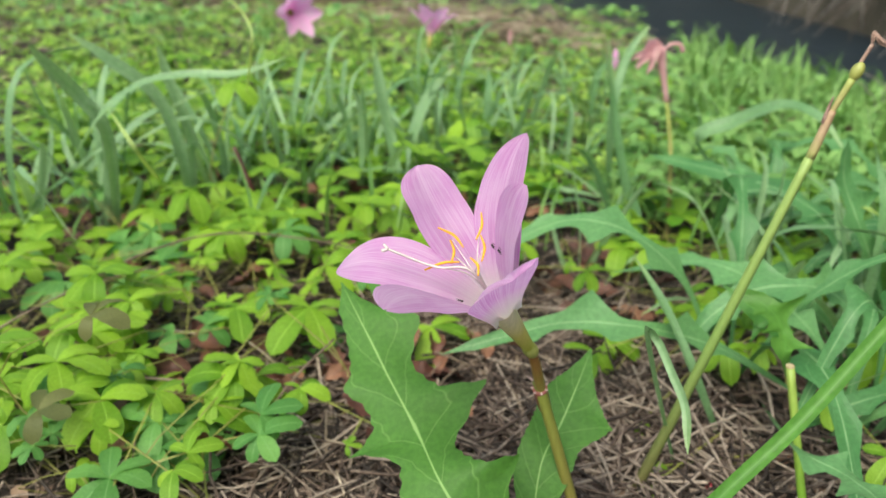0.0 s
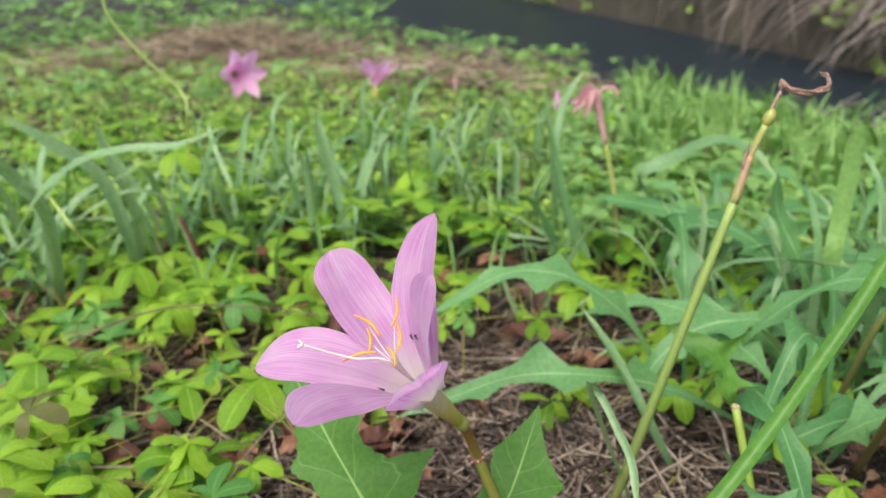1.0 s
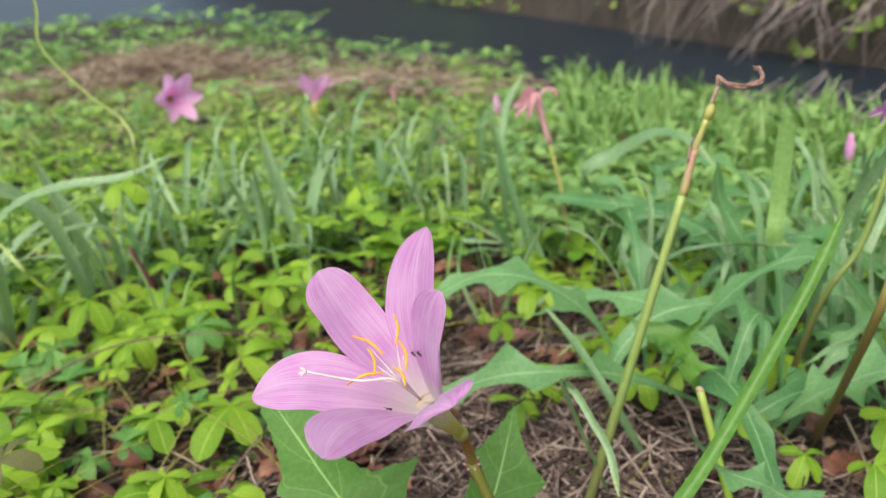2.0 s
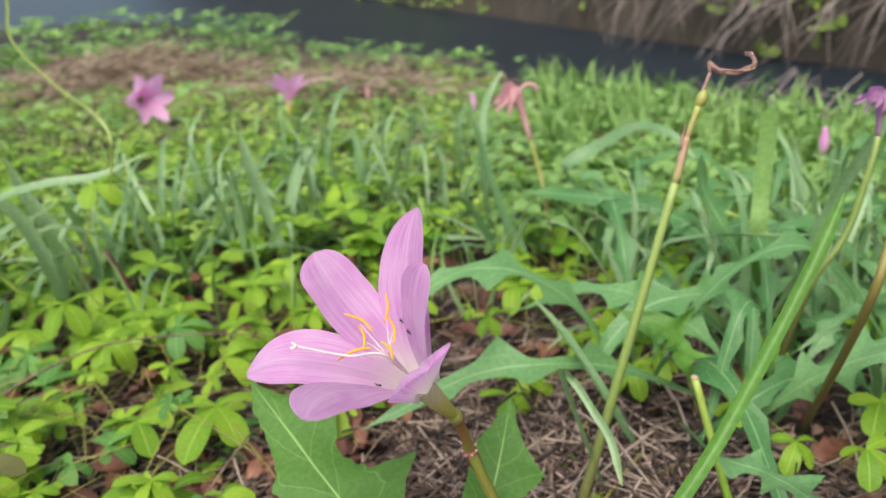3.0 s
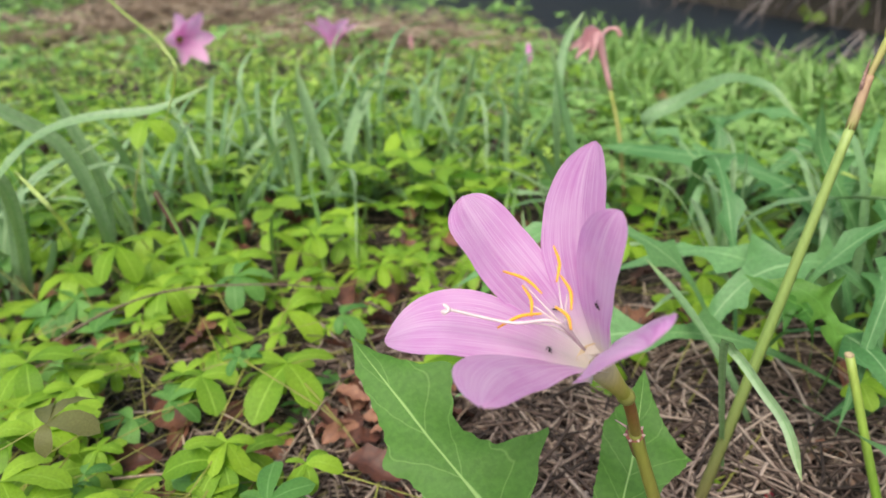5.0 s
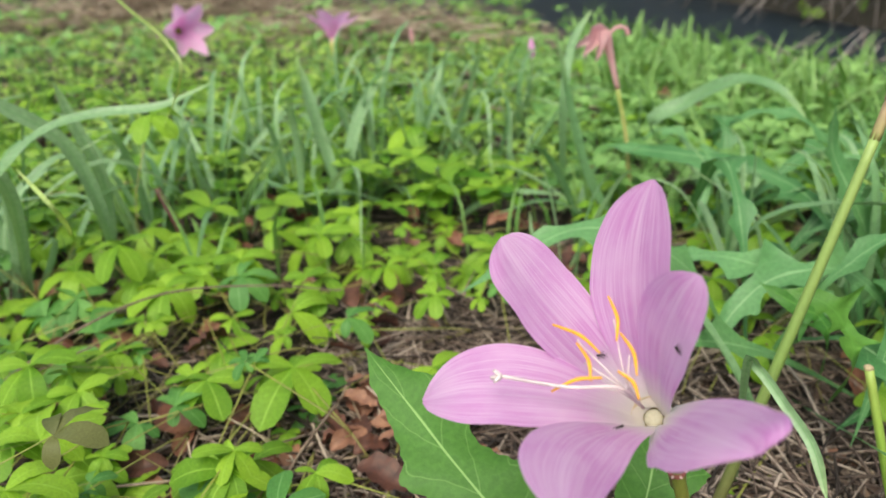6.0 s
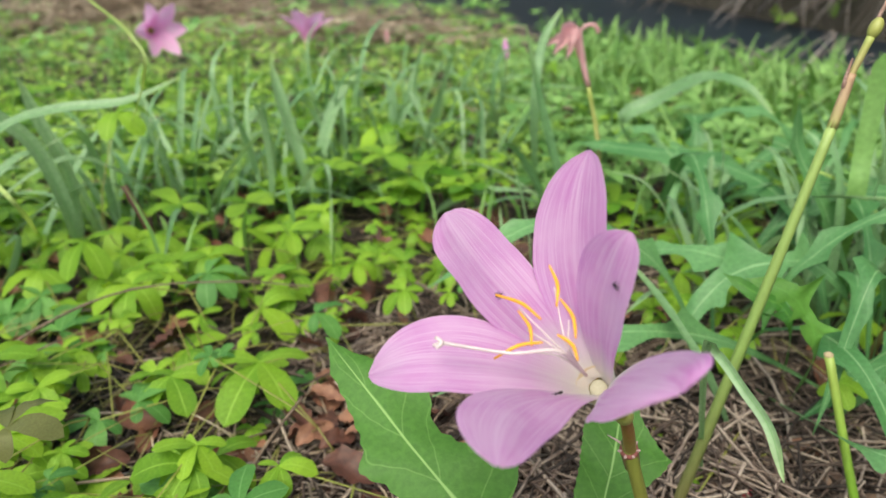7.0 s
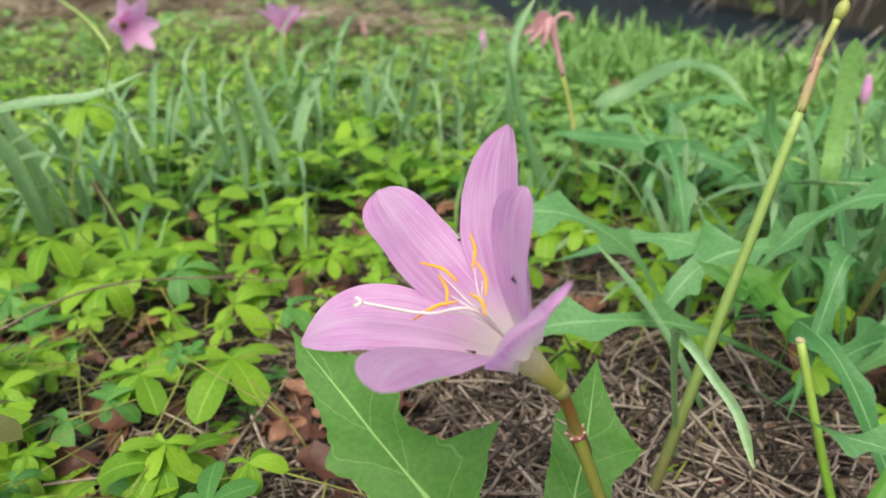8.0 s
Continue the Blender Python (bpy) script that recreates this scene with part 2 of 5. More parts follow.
BRIGHTBLADE = leaf_material("fresh_grass_blade", (0.055, 0.165, 0.025), (0.12, 0.26, 0.045), None, 0.4, 0.3, 90.0, (0.12, 0.27, 0.05), 0.04)
PALEBLADE = leaf_material("pale_yellow_tendril", (0.30, 0.42, 0.11), (0.42, 0.50, 0.18), None, 0.5, 0.3, 90.0)
GRASS = leaf_material("meadow_grass", (0.10, 0.22, 0.045), (0.28, 0.43, 0.14), None, 0.45, 0.35, 40.0, random_island=True)
WEED = leaf_material("meadow_weed_leaf", (0.18, 0.31, 0.05), (0.42, 0.57, 0.12), None, 0.5, 0.35, 60.0, random_island=True)
HERB = leaf_material("soft_herb_leaf", (0.12, 0.26, 0.065), (0.31, 0.49, 0.16), None, 0.5, 0.35, 60.0, random_island=True)
WALLSTONE = matt_material("stained_canal_wall", [(0.28, (0.018, 0.015, 0.011)), (0.5, (0.06, 0.048, 0.034)), (0.78, (0.135, 0.112, 0.082))], 5.0, 0.9, 0.6, 0.02, 8.0, (1, 1, 0.5))
BANKSTRAW = matt_material("pale_bank_straw", [(0.2, (0.13, 0.085, 0.058)), (0.5, (0.30, 0.22, 0.155)), (0.8, (0.52, 0.42, 0.32))], 60.0, 0.85, 0.4, 0.001, island=0.6)
DRYBRUSH = matt_material("grey_dry_brush", [(0.3, (0.16, 0.12, 0.1)), (0.7, (0.42, 0.35, 0.32))], 60.0, 0.85, 0.3, 0.001, island=0.5)

water_m, wnt, wp, wout = material("dark_canal_water")
wp.inputs["Base Color"].default_value = (0.016, 0.023, 0.032, 1)
wp.inputs["Roughness"].default_value = 0.3
wp.inputs["Specular IOR Level"].default_value = 0.15
wp.inputs["IOR"].default_value = 1.33
wtc = wnt.nodes.new("ShaderNodeTexCoord")
wmp = wnt.nodes.new("ShaderNodeMapping")
wmp.inputs["Scale"].default_value = (1.0, 0.35, 1.0)
wnt.links.new(wtc.outputs["Object"], wmp.inputs[0])
wno = node(wnt, "ShaderNodeTexNoise", Scale=14.0, Detail=4.0)
wnt.links.new(wmp.outputs[0], wno.inputs["Vector"])
wbu = node(wnt, "ShaderNodeBump", Strength=0.25, Distance=0.02)
wnt.links.new(wno.outputs[0], wbu.inputs["Height"])
wnt.links.new(wbu.outputs[0], wp.inputs["Normal"])

# ---- mesh helpers ----


def finish(name, bm, mat, smooth=True):
    me = bpy.data.meshes.new(name)
    bm.to_mesh(me)
    bm.free()
    me.materials.append(mat)
    if smooth:
        for poly in me.polygons:
            poly.use_smooth = True
    return me


def part(name, bm, mat, parent, label=""):
    """Links a bmesh as one mesh object under a thing or a part."""
    me = bm if isinstance(bm, bpy.types.Mesh) else finish(name, bm, mat)
    ob = new(name, me)
    ob.parent = parent
    return tagged(ob, label)


def thing(name, where, label, category, group="", kind=""):
    ob = new(name)
    ob.location = where
    ob.empty_display_size = 0.01
    return tagged(ob, label, category, group, kind)


def spline(pts, n):
    """n + 1 places along a smooth curve through pts (Catmull-Rom)."""
    v = [Vector(p) for p in pts]
    v = [v[0] * 2 - v[1]] + v + [v[-1] * 2 - v[-2]]
    out, spans = [], len(v) - 3
    for i in range(n + 1):
        u = i / n * spans
        k = min(int(u), spans - 1)
        u -= k
        a, b, c, d = v[k:k + 4]
        out.append(0.5 * (2 * b + (c - a) * u + (2 * a - 5 * b + 4 * c - d) * u * u + (3 * b - a - 3 * c + d) * u ** 3))
    return out


def tangent(c, i):
    return (c[min(i + 1, len(c) - 1)] - c[max(i - 1, 0)]).normalized()


def tube(bm, pts, radius, n=12, sides=8, caps=True):
    """A round stalk along pts; radius(s) or a number."""
    uv = bm.loops.layers.uv.get("leaf") or bm.loops.layers.uv.new("leaf")
    c = spline(pts, n)
    rings, side = [], None
    for i, p in enumerate(c):
        t = tangent(c, i)
        if side is None:
            side = t.orthogonal().normalized()
        side = (side - t * side.dot(t)).normalized()
        other = t.cross(side)
        r = radius(i / n) if callable(radius) else radius
        rings.append([bm.verts.new(p + (side * math.cos(a) + other * math.sin(a)) * r) for a in (2 * math.pi * k / sides for k in range(sides))])
    for i in range(n):
        for k in range(sides):
            f = bm.faces.new((rings[i][k], rings[i][(k + 1) % sides], rings[i + 1][(k + 1) % sides], rings[i + 1][k]))
            for loop, (s, w) in zip(f.loops, ((i, k), (i, k + 1), (i + 1, k + 1), (i + 1, k))):
                loop[uv].uv = (s / n, w / sides)
    if caps:
        bm.faces.new(rings[0][::-1])
        bm.faces.new(rings[-1])
    return bm


def blade(bm, pts, width, n=14, facing=Vector((0.0, -0.5, 1.0)), fold=0.25, across=4, wave=0.0, seed=0, left=None, right=None, twist=0.0, sweep=0.0):
    """A leaf blade along pts. width(s): its half width; left(s), right(s): each side's own outline; fold: how far its sides rise."""
    uv = bm.loops.layers.uv.get("leaf") or bm.loops.layers.uv.new("leaf")
    c = spline(pts, n)
    rows = []
    for i, p in enumerate(c):
        s = i / n
        t = tangent(c, i)
        side = t.cross(facing)
        side = side.normalized() if side.length > 1e-4 else t.orthogonal().normalized()
        if twist:
            side = Matrix.Rotation(twist * s, 3, t) @ side
        up = side.cross(t).normalized()
        row = []
        for k in range(across + 1):
            u = 2 * k / across - 1
            w = (left if u < 0 else right)(s) if left else width(s)
            lift = fold * w * abs(u) ** 1.5 + wave * w * math.sin(9 * s * math.pi + seed + 2 * u) * abs(u)
            row.append(bm.verts.new(p + side * (u * w) + up * lift + t * (sweep * w * abs(u))))
        rows.append(row)
    for i in range(n):
        for k in range(across):
            f = bm.faces.new((rows[i][k], rows[i][k + 1], rows[i + 1][k + 1], rows[i + 1][k]))
            f.smooth = True
            for loop, (s, w) in zip(f.loops, ((i, k), (i, k + 1), (i + 1, k + 1), (i + 1, k))):
                loop[uv].uv = (s / n, 2 * w / across - 1)
    return bm


def strap(w, point=0.25):
    """Half width of a strap-shaped blade that narrows to a point."""
    return lambda s: w * (0.55 + 0.45 * min(1, s * 3)) * min(1.0, max(0.02, (1 - s) / point)) ** 0.6


def oval(w, a=0.6, base=0.06):
    """Half width of an egg-shaped leaf, widest at a."""
    def f(s):
        if s < a:
            x = s / a
            return w * max(base, (x * (2 - x)) ** 0.75)
        x = (s - a) / (1 - a)
        return w * max(0.015, (1 - x * x) ** 0.62)
    return f


def ball(bm, centre, radii, turn=None, rings=6, sides=8):
    m = Matrix.LocRotScale(Vector(centre), turn, Vector(radii))
    bmesh.ops.create_uvsphere(bm, u_segments=sides, v_segments=rings, radius=1.0, matrix=m)
    return bm


def terrain(x, y):
    """Height of the bank: it falls away to the canal, with small bumps."""
    s = x - 0.1 + 0.28 * (y - 0.5)
    z = 0.035 - 0.05 * (y - 0.46) - 0.09 * max(0.0, min(s, 1.15))
    z += 0.006 * noise.noise(Vector((x * 7, y * 7, 0))) + 0.003 * noise.noise(Vector((x * 31, y * 31, 3)))
    far = max(0.0, y - 1.6)
    z += 0.05 * min(1.0, far) * noise.noise(Vector((x * 1.3, y * 1.3, 8)))
    if s > 1.15:
        z -= min(0.75, (s - 1.15) * 1.6)
    return z


# ---- the bank, the canal and its far wall ----
bm = bmesh.new()
xs = [-60, -30, -14, -7, -4] + [-2.5 + 0.06 * i for i in range(84)] + [2.7, 3.2]
ys = [-40, -12, -4] + [-3.0 + 0.12 * i for i in range(20)] + [-0.6 + 0.05 * i for i in range(66)] + [2.8 + 0.15 * i for i in range(30)] + [8, 9, 10, 12, 15, 20, 26, 36]
grid = [[bm.verts.new((x, y, terrain(x, y))) for x in xs] for y in ys]
for j in range(len(ys) - 1):
    for i in range(len(xs) - 1):
        bm.faces.new((grid[j][i], grid[j][i + 1], grid[j + 1][i + 1], grid[j + 1][i]))
tagged(new("ground", finish("ground", bm, SOIL)), "dark damp earth bank sloping down to the canal", "ground", kind="structure")

along = Vector((-0.275, 1.0, 0.0)).normalized()
outward = Vector((along.y, -along.x, 0.0))
foot = Vector((2.72, 3.5, 0.0))
bm = bmesh.new()
q = [foot + along * a + outward * o + Vector((0, 0, -0.5)) for a, o in ((-30, -6.5), (-30, 0.5), (60, 0.5), (60, -6.5))]
bm.faces.new([bm.verts.new(v) for v in q])
tagged(new("water", finish("water", bm, water_m)), "dark still grey-blue canal water", "water", kind="structure")

bm = bmesh.new()
NA, NZ = 160, 12
front = []
for i in range(NA + 1):
    a = -20 + 70 * i / NA
    col = []
    for k in range(NZ + 1):
        # unseen upper wall is added to block the sky from the water
        z = -0.9 + 4.2 * k / NZ
        o = 0.12 * (z + 0.5) * 0.3 + 0.035 * noise.noise(Vector((a * 0.9, z * 1.6, 2))) + 0.015 * noise.noise(Vector((a * 5, z * 5, 4)))
        col.append(bm.verts.new(foot + along * a + outward * o + Vector((0, 0, z))))
    for o in (1.2,):
        col.append(bm.verts.new(foot + along * a + outward * o + Vector((0, 0, 3.35))))
        col.append(bm.verts.new(foot + along * a + outward * o + Vector((0, 0, -0.9))))
    front.append(col)
for i in range(NA):
    for k in range(len(front[0]) - 1):
        bm.faces.new((front[i][k], front[i + 1][k], front[i + 1][k + 1], front[i][k + 1]))
bm2 = bmesh.new()
q = [foot + along * a + outward * o + Vector((0, 0, 3.3)) for a, o in ((-90, 0.6), (-90, 120), (120, 120), (120, 0.6))]
bm2.faces.new([bm2.verts.new(v) for v in q])
tagged(new("ground_far", finish("ground_far", bm2, SOIL)), "earth behind the canal wall", "ground", kind="structure")
tagged(new("wall_canal", finish("wall_canal", bm, WALLSTONE)), "stained weathered concrete wall of the canal", "wall", kind="structure")


# ---- the rain lily that the clip looks at ----
TIPS = [(-0.0396, 0.0139, -0.0186), (-0.0169, -0.0451, -0.0008), (-0.0142, 0.0368, 0.0142), (0.0227, 0.0271, 0.0313), (0.0211, -0.0074, 0.0246), (0.0166, -0.0468, 0.0112)]
# each tepal: half width, how far its sides rise, the way across it, a place on its midrib
SHAPES = [(0.0112, 0.10, (0.160, 0.928, 0.336), (-0.0213, 0.0081, -0.0117)), (0.0110, -0.10, (0.787, -0.608, -0.105), (-0.0096, -0.0215, -0.0078)), (0.0119, 0.10, (0.734, 0.669, 0.117), (-0.0078, 0.0272, 0.0049)),
          (0.0124, 0.14, (0.569, -0.787, 0.240), (0.0168, 0.0203, 0.0130)), (0.0095, 0.05, (0.378, -0.891, -0.100), (0.0171, -0.0027, 0.0099)), (0.0146, -0.12, (0.611, -0.365, 0.703), (0.0139, -0.0350, 0.0060))]
OVARY = Vector((0.0310, 0.0173, -0.0468))
AXIS = Vector((-0.457, -0.42, 0.775)).normalized()
NODE = Vector((0.0389, 0.0299, -0.0728))
REST = Vector((0.0513, 0.2868, 0.1513))
FLOWER_ROWS = [
    (0, (0.0138, 0.2665, 0.2255), (-2.69, 2.16, -0.56)),
    (0.5, (0.0112, 0.2574, 0.2245), (-0.75, 1.78, 0.31)),
    (1, (0.0089, 0.2626, 0.2230), (-0.06, 1.52, -0.02)),
    (1.5, (0.0115, 0.2547, 0.2230), (0.94, 1.91, 2.08)),
    (1.7, (0.0168, 0.2531, 0.2272), (1.37, 3.58, 2.62)),
    (2.8, (0.0138, 0.2538, 0.2228), (0.30, 1.40, 0.56)),
    (3, (0.0130, 0.2652, 0.2256), (-1.28, 2.44, -2.07)),
    (3.5, (0.0102, 0.2600, 0.2226), (-0.10, -0.11, 0.08)),
    (4, (0.0143, 0.2604, 0.2246), (0.38, 1.63, -1.30)),
    (4.5, (0.0155, 0.2630, 0.2247), (-0.88, 1.87, -2.15)),
    (4.7, (0.0126, 0.2633, 0.2244), (-1.24, -0.10, -4.12)),
    (5.8, (0.0111, 0.2588, 0.2266), (-1.38, -1.35, -6.29)),
    (6, (0.0140, 0.2470, 0.2227), (2.37, -1.66, -2.47)),
    (6.3, (0.0089, 0.2668, 0.2269), (-1.34, -1.52, -9.68)),
    (6.5, (0.0047, 0.2620, 0.2219), (-2.65, -4.92, -4.19)),
    (7, (0.0127, 0.2513, 0.2238), (0.16, -2.03, -1.99)),
    (7.5, (0.0093, 0.2571, 0.2248), (-0.47, -3.18, -4.46)),
    (8, (0.0053, 0.2676, 0.2239), (-4.95, -3.06, -6.01)),
]
FOOT = Vector((0.082, 0.279, terrain(0.082, 0.279) - 0.004))


def tepal(tip, w, start, axis, bulge=0.014, cup=0.28, seed=0.0, n=22, across=10, wave=0.08, droop=0.0, across_way=None, mid=None, neck=0.34, ring=0.0026):
    """One tepal of a funnel flower, from the tube's mouth to its tip."""
    bm = bmesh.new()
    uv = bm.loops.layers.uv.new("leaf")
    q, tip = Vector(start), Vector(tip)
    v = tip - q
    radial = (v - axis * v.dot(axis)).normalized()
    ctrl = q + axis * (v.dot(axis) * 0.47) + radial * (v.dot(radial) * 0.13)
    if mid:
        ctrl = (Vector(mid) - q * 0.1600 - tip * 0.3600) / 0.4800
    base_lat = axis.cross(radial).normalized()
    far_lat = Vector(across_way).normalized() if across_way else base_lat
    if far_lat.dot(base_lat) < 0:
        far_lat = -far_lat
    rows = []
    for i in range(n + 1):
        s = i / n
        p = q * (1 - s) ** 2 + ctrl * (2 * s * (1 - s)) + tip * s * s
        t = ((ctrl - q) * (1 - s) + (tip - ctrl) * s).normalized()
        lat = base_lat.lerp(far_lat, min(1, s * 1.8)).normalized()
        inward = lat.cross(t).normalized()
        if inward.dot(axis - radial) < 0:
            inward = -inward
        if s < 0.54:
            x = s / 0.54
            f = neck + (1 - neck) * (x * x * (3 - 2 * x)) ** 0.8
        else:
            f = max(0.015, 1 - ((s - 0.54) / 0.46) ** 2.2) ** 0.66
        p = p + radial * ring * (1 - s) ** 3 - inward * droop * s * s
        row = []
        for k in range(across + 1):
            u = 2 * k / across - 1
            d = cup * w * f * (u * u) - 0.10 * w * f * math.exp(-(u / 0.12) ** 2) * (1 - s)
            d += wave * w * f * abs(u) * math.sin(5.5 * s + seed + 1.5 * u) + 0.0007 * noise.noise(Vector((s * 3 + seed, u * 2, seed)))
            wob = 1 + 0.04 * noise.noise(Vector((s * 6, seed + u, 2.0)))
            row.append(bm.verts.new(p + lat * (u * w * f * wob) + inward * d))
        rows.append(row)
    for i in range(n):
        for k in range(across):
            fc = bm.faces.new((rows[i][k], rows[i][k + 1], rows[i + 1][k + 1], rows[i + 1][k]))
            for loop, (s, w2) in zip(fc.loops, ((i, k), (i, k + 1), (i + 1, k + 1), (i + 1, k))):
                loop[uv].uv = (s / n, 2 * w2 / across - 1)
    return bm


def rain_lily():
    lily = thing("rain_lily", FOOT, "pink rain lily in full bloom on a reddish-green stem", "flower")
    # the stem, its foot at its own origin
    first = REST - FOOT
    bm = tube(bmesh.new(), [(0, 0, 0), first * 0.35 + Vector((0.0015, 0.001, 0)), first * 0.7 + Vector((0.001, 0, 0)), first * 1.03], lambda s: 0.0028 - 0.0006 * s, 16, 10)
    stem = part("stem", bm, STEM, lily, "olive green stem, brown at the foot")
    # the head: tube, tepals, stamens, pistil
    mouth = OVARY + AXIS * 0.040
    bm = tube(bmesh.new(), [OVARY - AXIS * 0.001, OVARY + AXIS * 0.008, OVARY + AXIS * 0.017, OVARY + AXIS * 0.0275], lambda s: 0.0023 + 0.0026 * s ** 1.3, 12, 14, False)
    head = part("flower_head", bm, TUBE, lily, "funnel tube, green at the foot and cream above")
    for i, tip in enumerate(TIPS):
        w, cup, lat, mid = SHAPES[i]
        me = finish("tepal", tepal(tip, w, OVARY + AXIS * (0.0235 + 0.001 * (i % 2)), AXIS, 0.014, cup, i * 1.7, across_way=lat, mid=mid, neck=0.40, ring=0.0024), TEPAL)
        part("tepal", me, TEPAL, head)
    bm = ball(bmesh.new(), OVARY + AXIS * 0.0232, (0.0026, 0.0026, 0.0012), AXIS.to_track_quat("Z", "Y"), 8, 14)
    part("throat", bm, THROAT, head, "pale greenish white throat of the flower")
    pads = [((0.0094, 0.0166, 0.0053), (0.0080, 0.0045, 0.0005)), ((-0.0049, 0.016, -0.0009), (0.004, 0.0045, -0.0026)), ((-0.0084, 0.0023, -0.0108), (0.0029, -0.0015, -0.0053)),
            ((-0.0005, 0.0093, -0.0024), (0.0003, -0.001, -0.0062)), ((0.0094, 0.0062, 0.0014), (0.0100, -0.0050, -0.0029)), ((0.0064, -0.0022, -0.0032), (0.0090, -0.0100, -0.0057))]
    for a, b in pads:
        a, b = Vector(a), Vector(b)
        mid = (a + b) / 2 - AXIS * 0.001
        bm = tube(bmesh.new(), [mouth - AXIS * 0.006, mouth + AXIS * 0.006 + (mid - mouth) * 0.2, mid], lambda s: 0.00028 - 0.0001 * s, 10, 6)
        stamen = part("stamen", bm, FILAMENT, head)
        bend = (a - b).cross(AXIS).normalized() * 0.0011
        bm = tube(bmesh.new(), [a, a * 0.6 + b * 0.4 + bend, b * 0.65 + a * 0.35 + bend, b], lambda s: 0.0005 * (0.55 + 0.45 * math.sin(math.pi * min(1, max(0, s)))), 10, 7)
        bm2 = finish("anther", bm, POLLEN)
        an = part("anther", bm2, POLLEN, head, "orange pollen-covered anther")
    tip = Vector((-0.0210, 0.0019, -0.0038))
    bm = tube(bmesh.new(), [mouth - AXIS * 0.006, mouth + AXIS * 0.012 + Vector((-0.001, 0, 0)), (mouth + tip) / 2 + AXIS * 0.0015, tip], 0.00046, 14, 7)
    for k in range(3):
        d = Matrix.Rotation(2 * math.pi * k / 3, 3, Vector((-0.9, -0.1, 0.2)).normalized()) @ Vector((0.1, 0.3, 0.9))
        tube(bm, [tip, tip + d * 0.0009 + Vector((-0.0006, 0, 0)), tip + d * 0.0016 + Vector((-0.0016, 0, 0))], lambda s: 0.0007 - 0.00025 * s, 4, 6)
    part("pistil", bm, FILAMENT, head, "white style with a three-lobed stigma")
    bm = ball(bmesh.new(), OVARY - AXIS * 0.0016, (0.0029, 0.0029, 0.0046), AXIS.to_track_quat("Z", "Y"), 8, 12)
    part("ovary", bm, POD, head, "swollen yellow-green ovary")
    down = NODE - OVARY
    bm = tube(bmesh.new(), [OVARY - AXIS * 0.003, OVARY + down * 0.5 + Vector((0.0008, 0, 0)), NODE + down * 0.25], lambda s: 0.0019 + 0.0002 * s, 10, 10)
    part("pedicel", bm, REDSTEM, head, "reddish-brown flower stalk")
    bm = tube(bmesh.new(), [NODE - down * 0.02, NODE + down.normalized() * 0.006, NODE + down.normalized() * 0.0155], lambda s: 0.0031 - 0.0004 * s, 8, 10)
    sheath = part("spathe", bm, SPATHE, head, "dark red sheath round the stem")
    bm = bmesh.new()
    for k in range(7):
        a = 2 * math.pi * k / 7
        side = down.orthogonal().normalized()
        d = Matrix.Rotation(a, 3, down.normalized()) @ side
        tube(bm, [NODE + d * 0.0026, NODE + d * 0.0032 - down.normalized() * 0.0009, NODE + d * (0.0037 if k != 2 else 0.0085) - down.normalized() * (0.001 - 0.002 * (k == 2))], lambda s: 0.0007 - 0.0005 * s, 4, 5)
    part("torn_rim", bm, TORN, head, "torn papery pinkish rim of the sheath")
    return lily, stem, head


lily, lily_stem, lily_head = rain_lily()


def ant():
    body = thing("ant", (0, 0, 0), "tiny black ant walking on a pink tepal", "ant", "ants on the flower")
    for nm, c, r in (("abdomen", (-0.00075, 0, 0.0005), (0.00052, 0.00036, 0.00036)), ("thorax", (0, 0, 0.00045), (0.00042, 0.0002, 0.0002)), ("head", (0.0007, 0, 0.0005), (0.0003, 0.00027, 0.00024))):
        part(nm, ball(bmesh.new(), c, r, None, 6, 8), ANT, body)
    for sgn in (-1, 1):
        for k in (-1, 0, 1):
            bm = tube(bmesh.new(), [(0.0002 * k, 0, 0.00045), (0.0004 * k, sgn * 0.0005, 0.0008), (0.0008 * k, sgn * 0.0010, 0.0)], 0.00006, 4, 4)
            part("leg", bm, ANT, body)
        part("antenna", tube(bmesh.new(), [(0.0009, 0, 0.0006), (0.0013, sgn * 0.0003, 0.0008), (0.0016, sgn * 0.0005, 0.0005)], 0.00005, 4, 4), ANT, body)
    return body


ANTS = [ant(), ant(), ant()]


# ---- leaves and stalks close to the flower ----


def outline(lobes, w):
    """Half width of a lobed leaf: lobes are (place along the leaf, share of w), straight between."""
    def f(s):
        for (a, x), (b, y) in zip(lobes, lobes[1:]):
            if s <= b:
                k = (s - a) / max(1e-6, b - a)
                return w * (x + (y - x) * (k ** 1.4 if y > x else 1 - (1 - k) ** 1.4))
        return w * lobes[-1][1]
    return f


def teeth(f, amount, count):
    return lambda s: f(s) * (1 + amount * (abs((s * count) % 1 - 0.5) * 2 - 0.5))


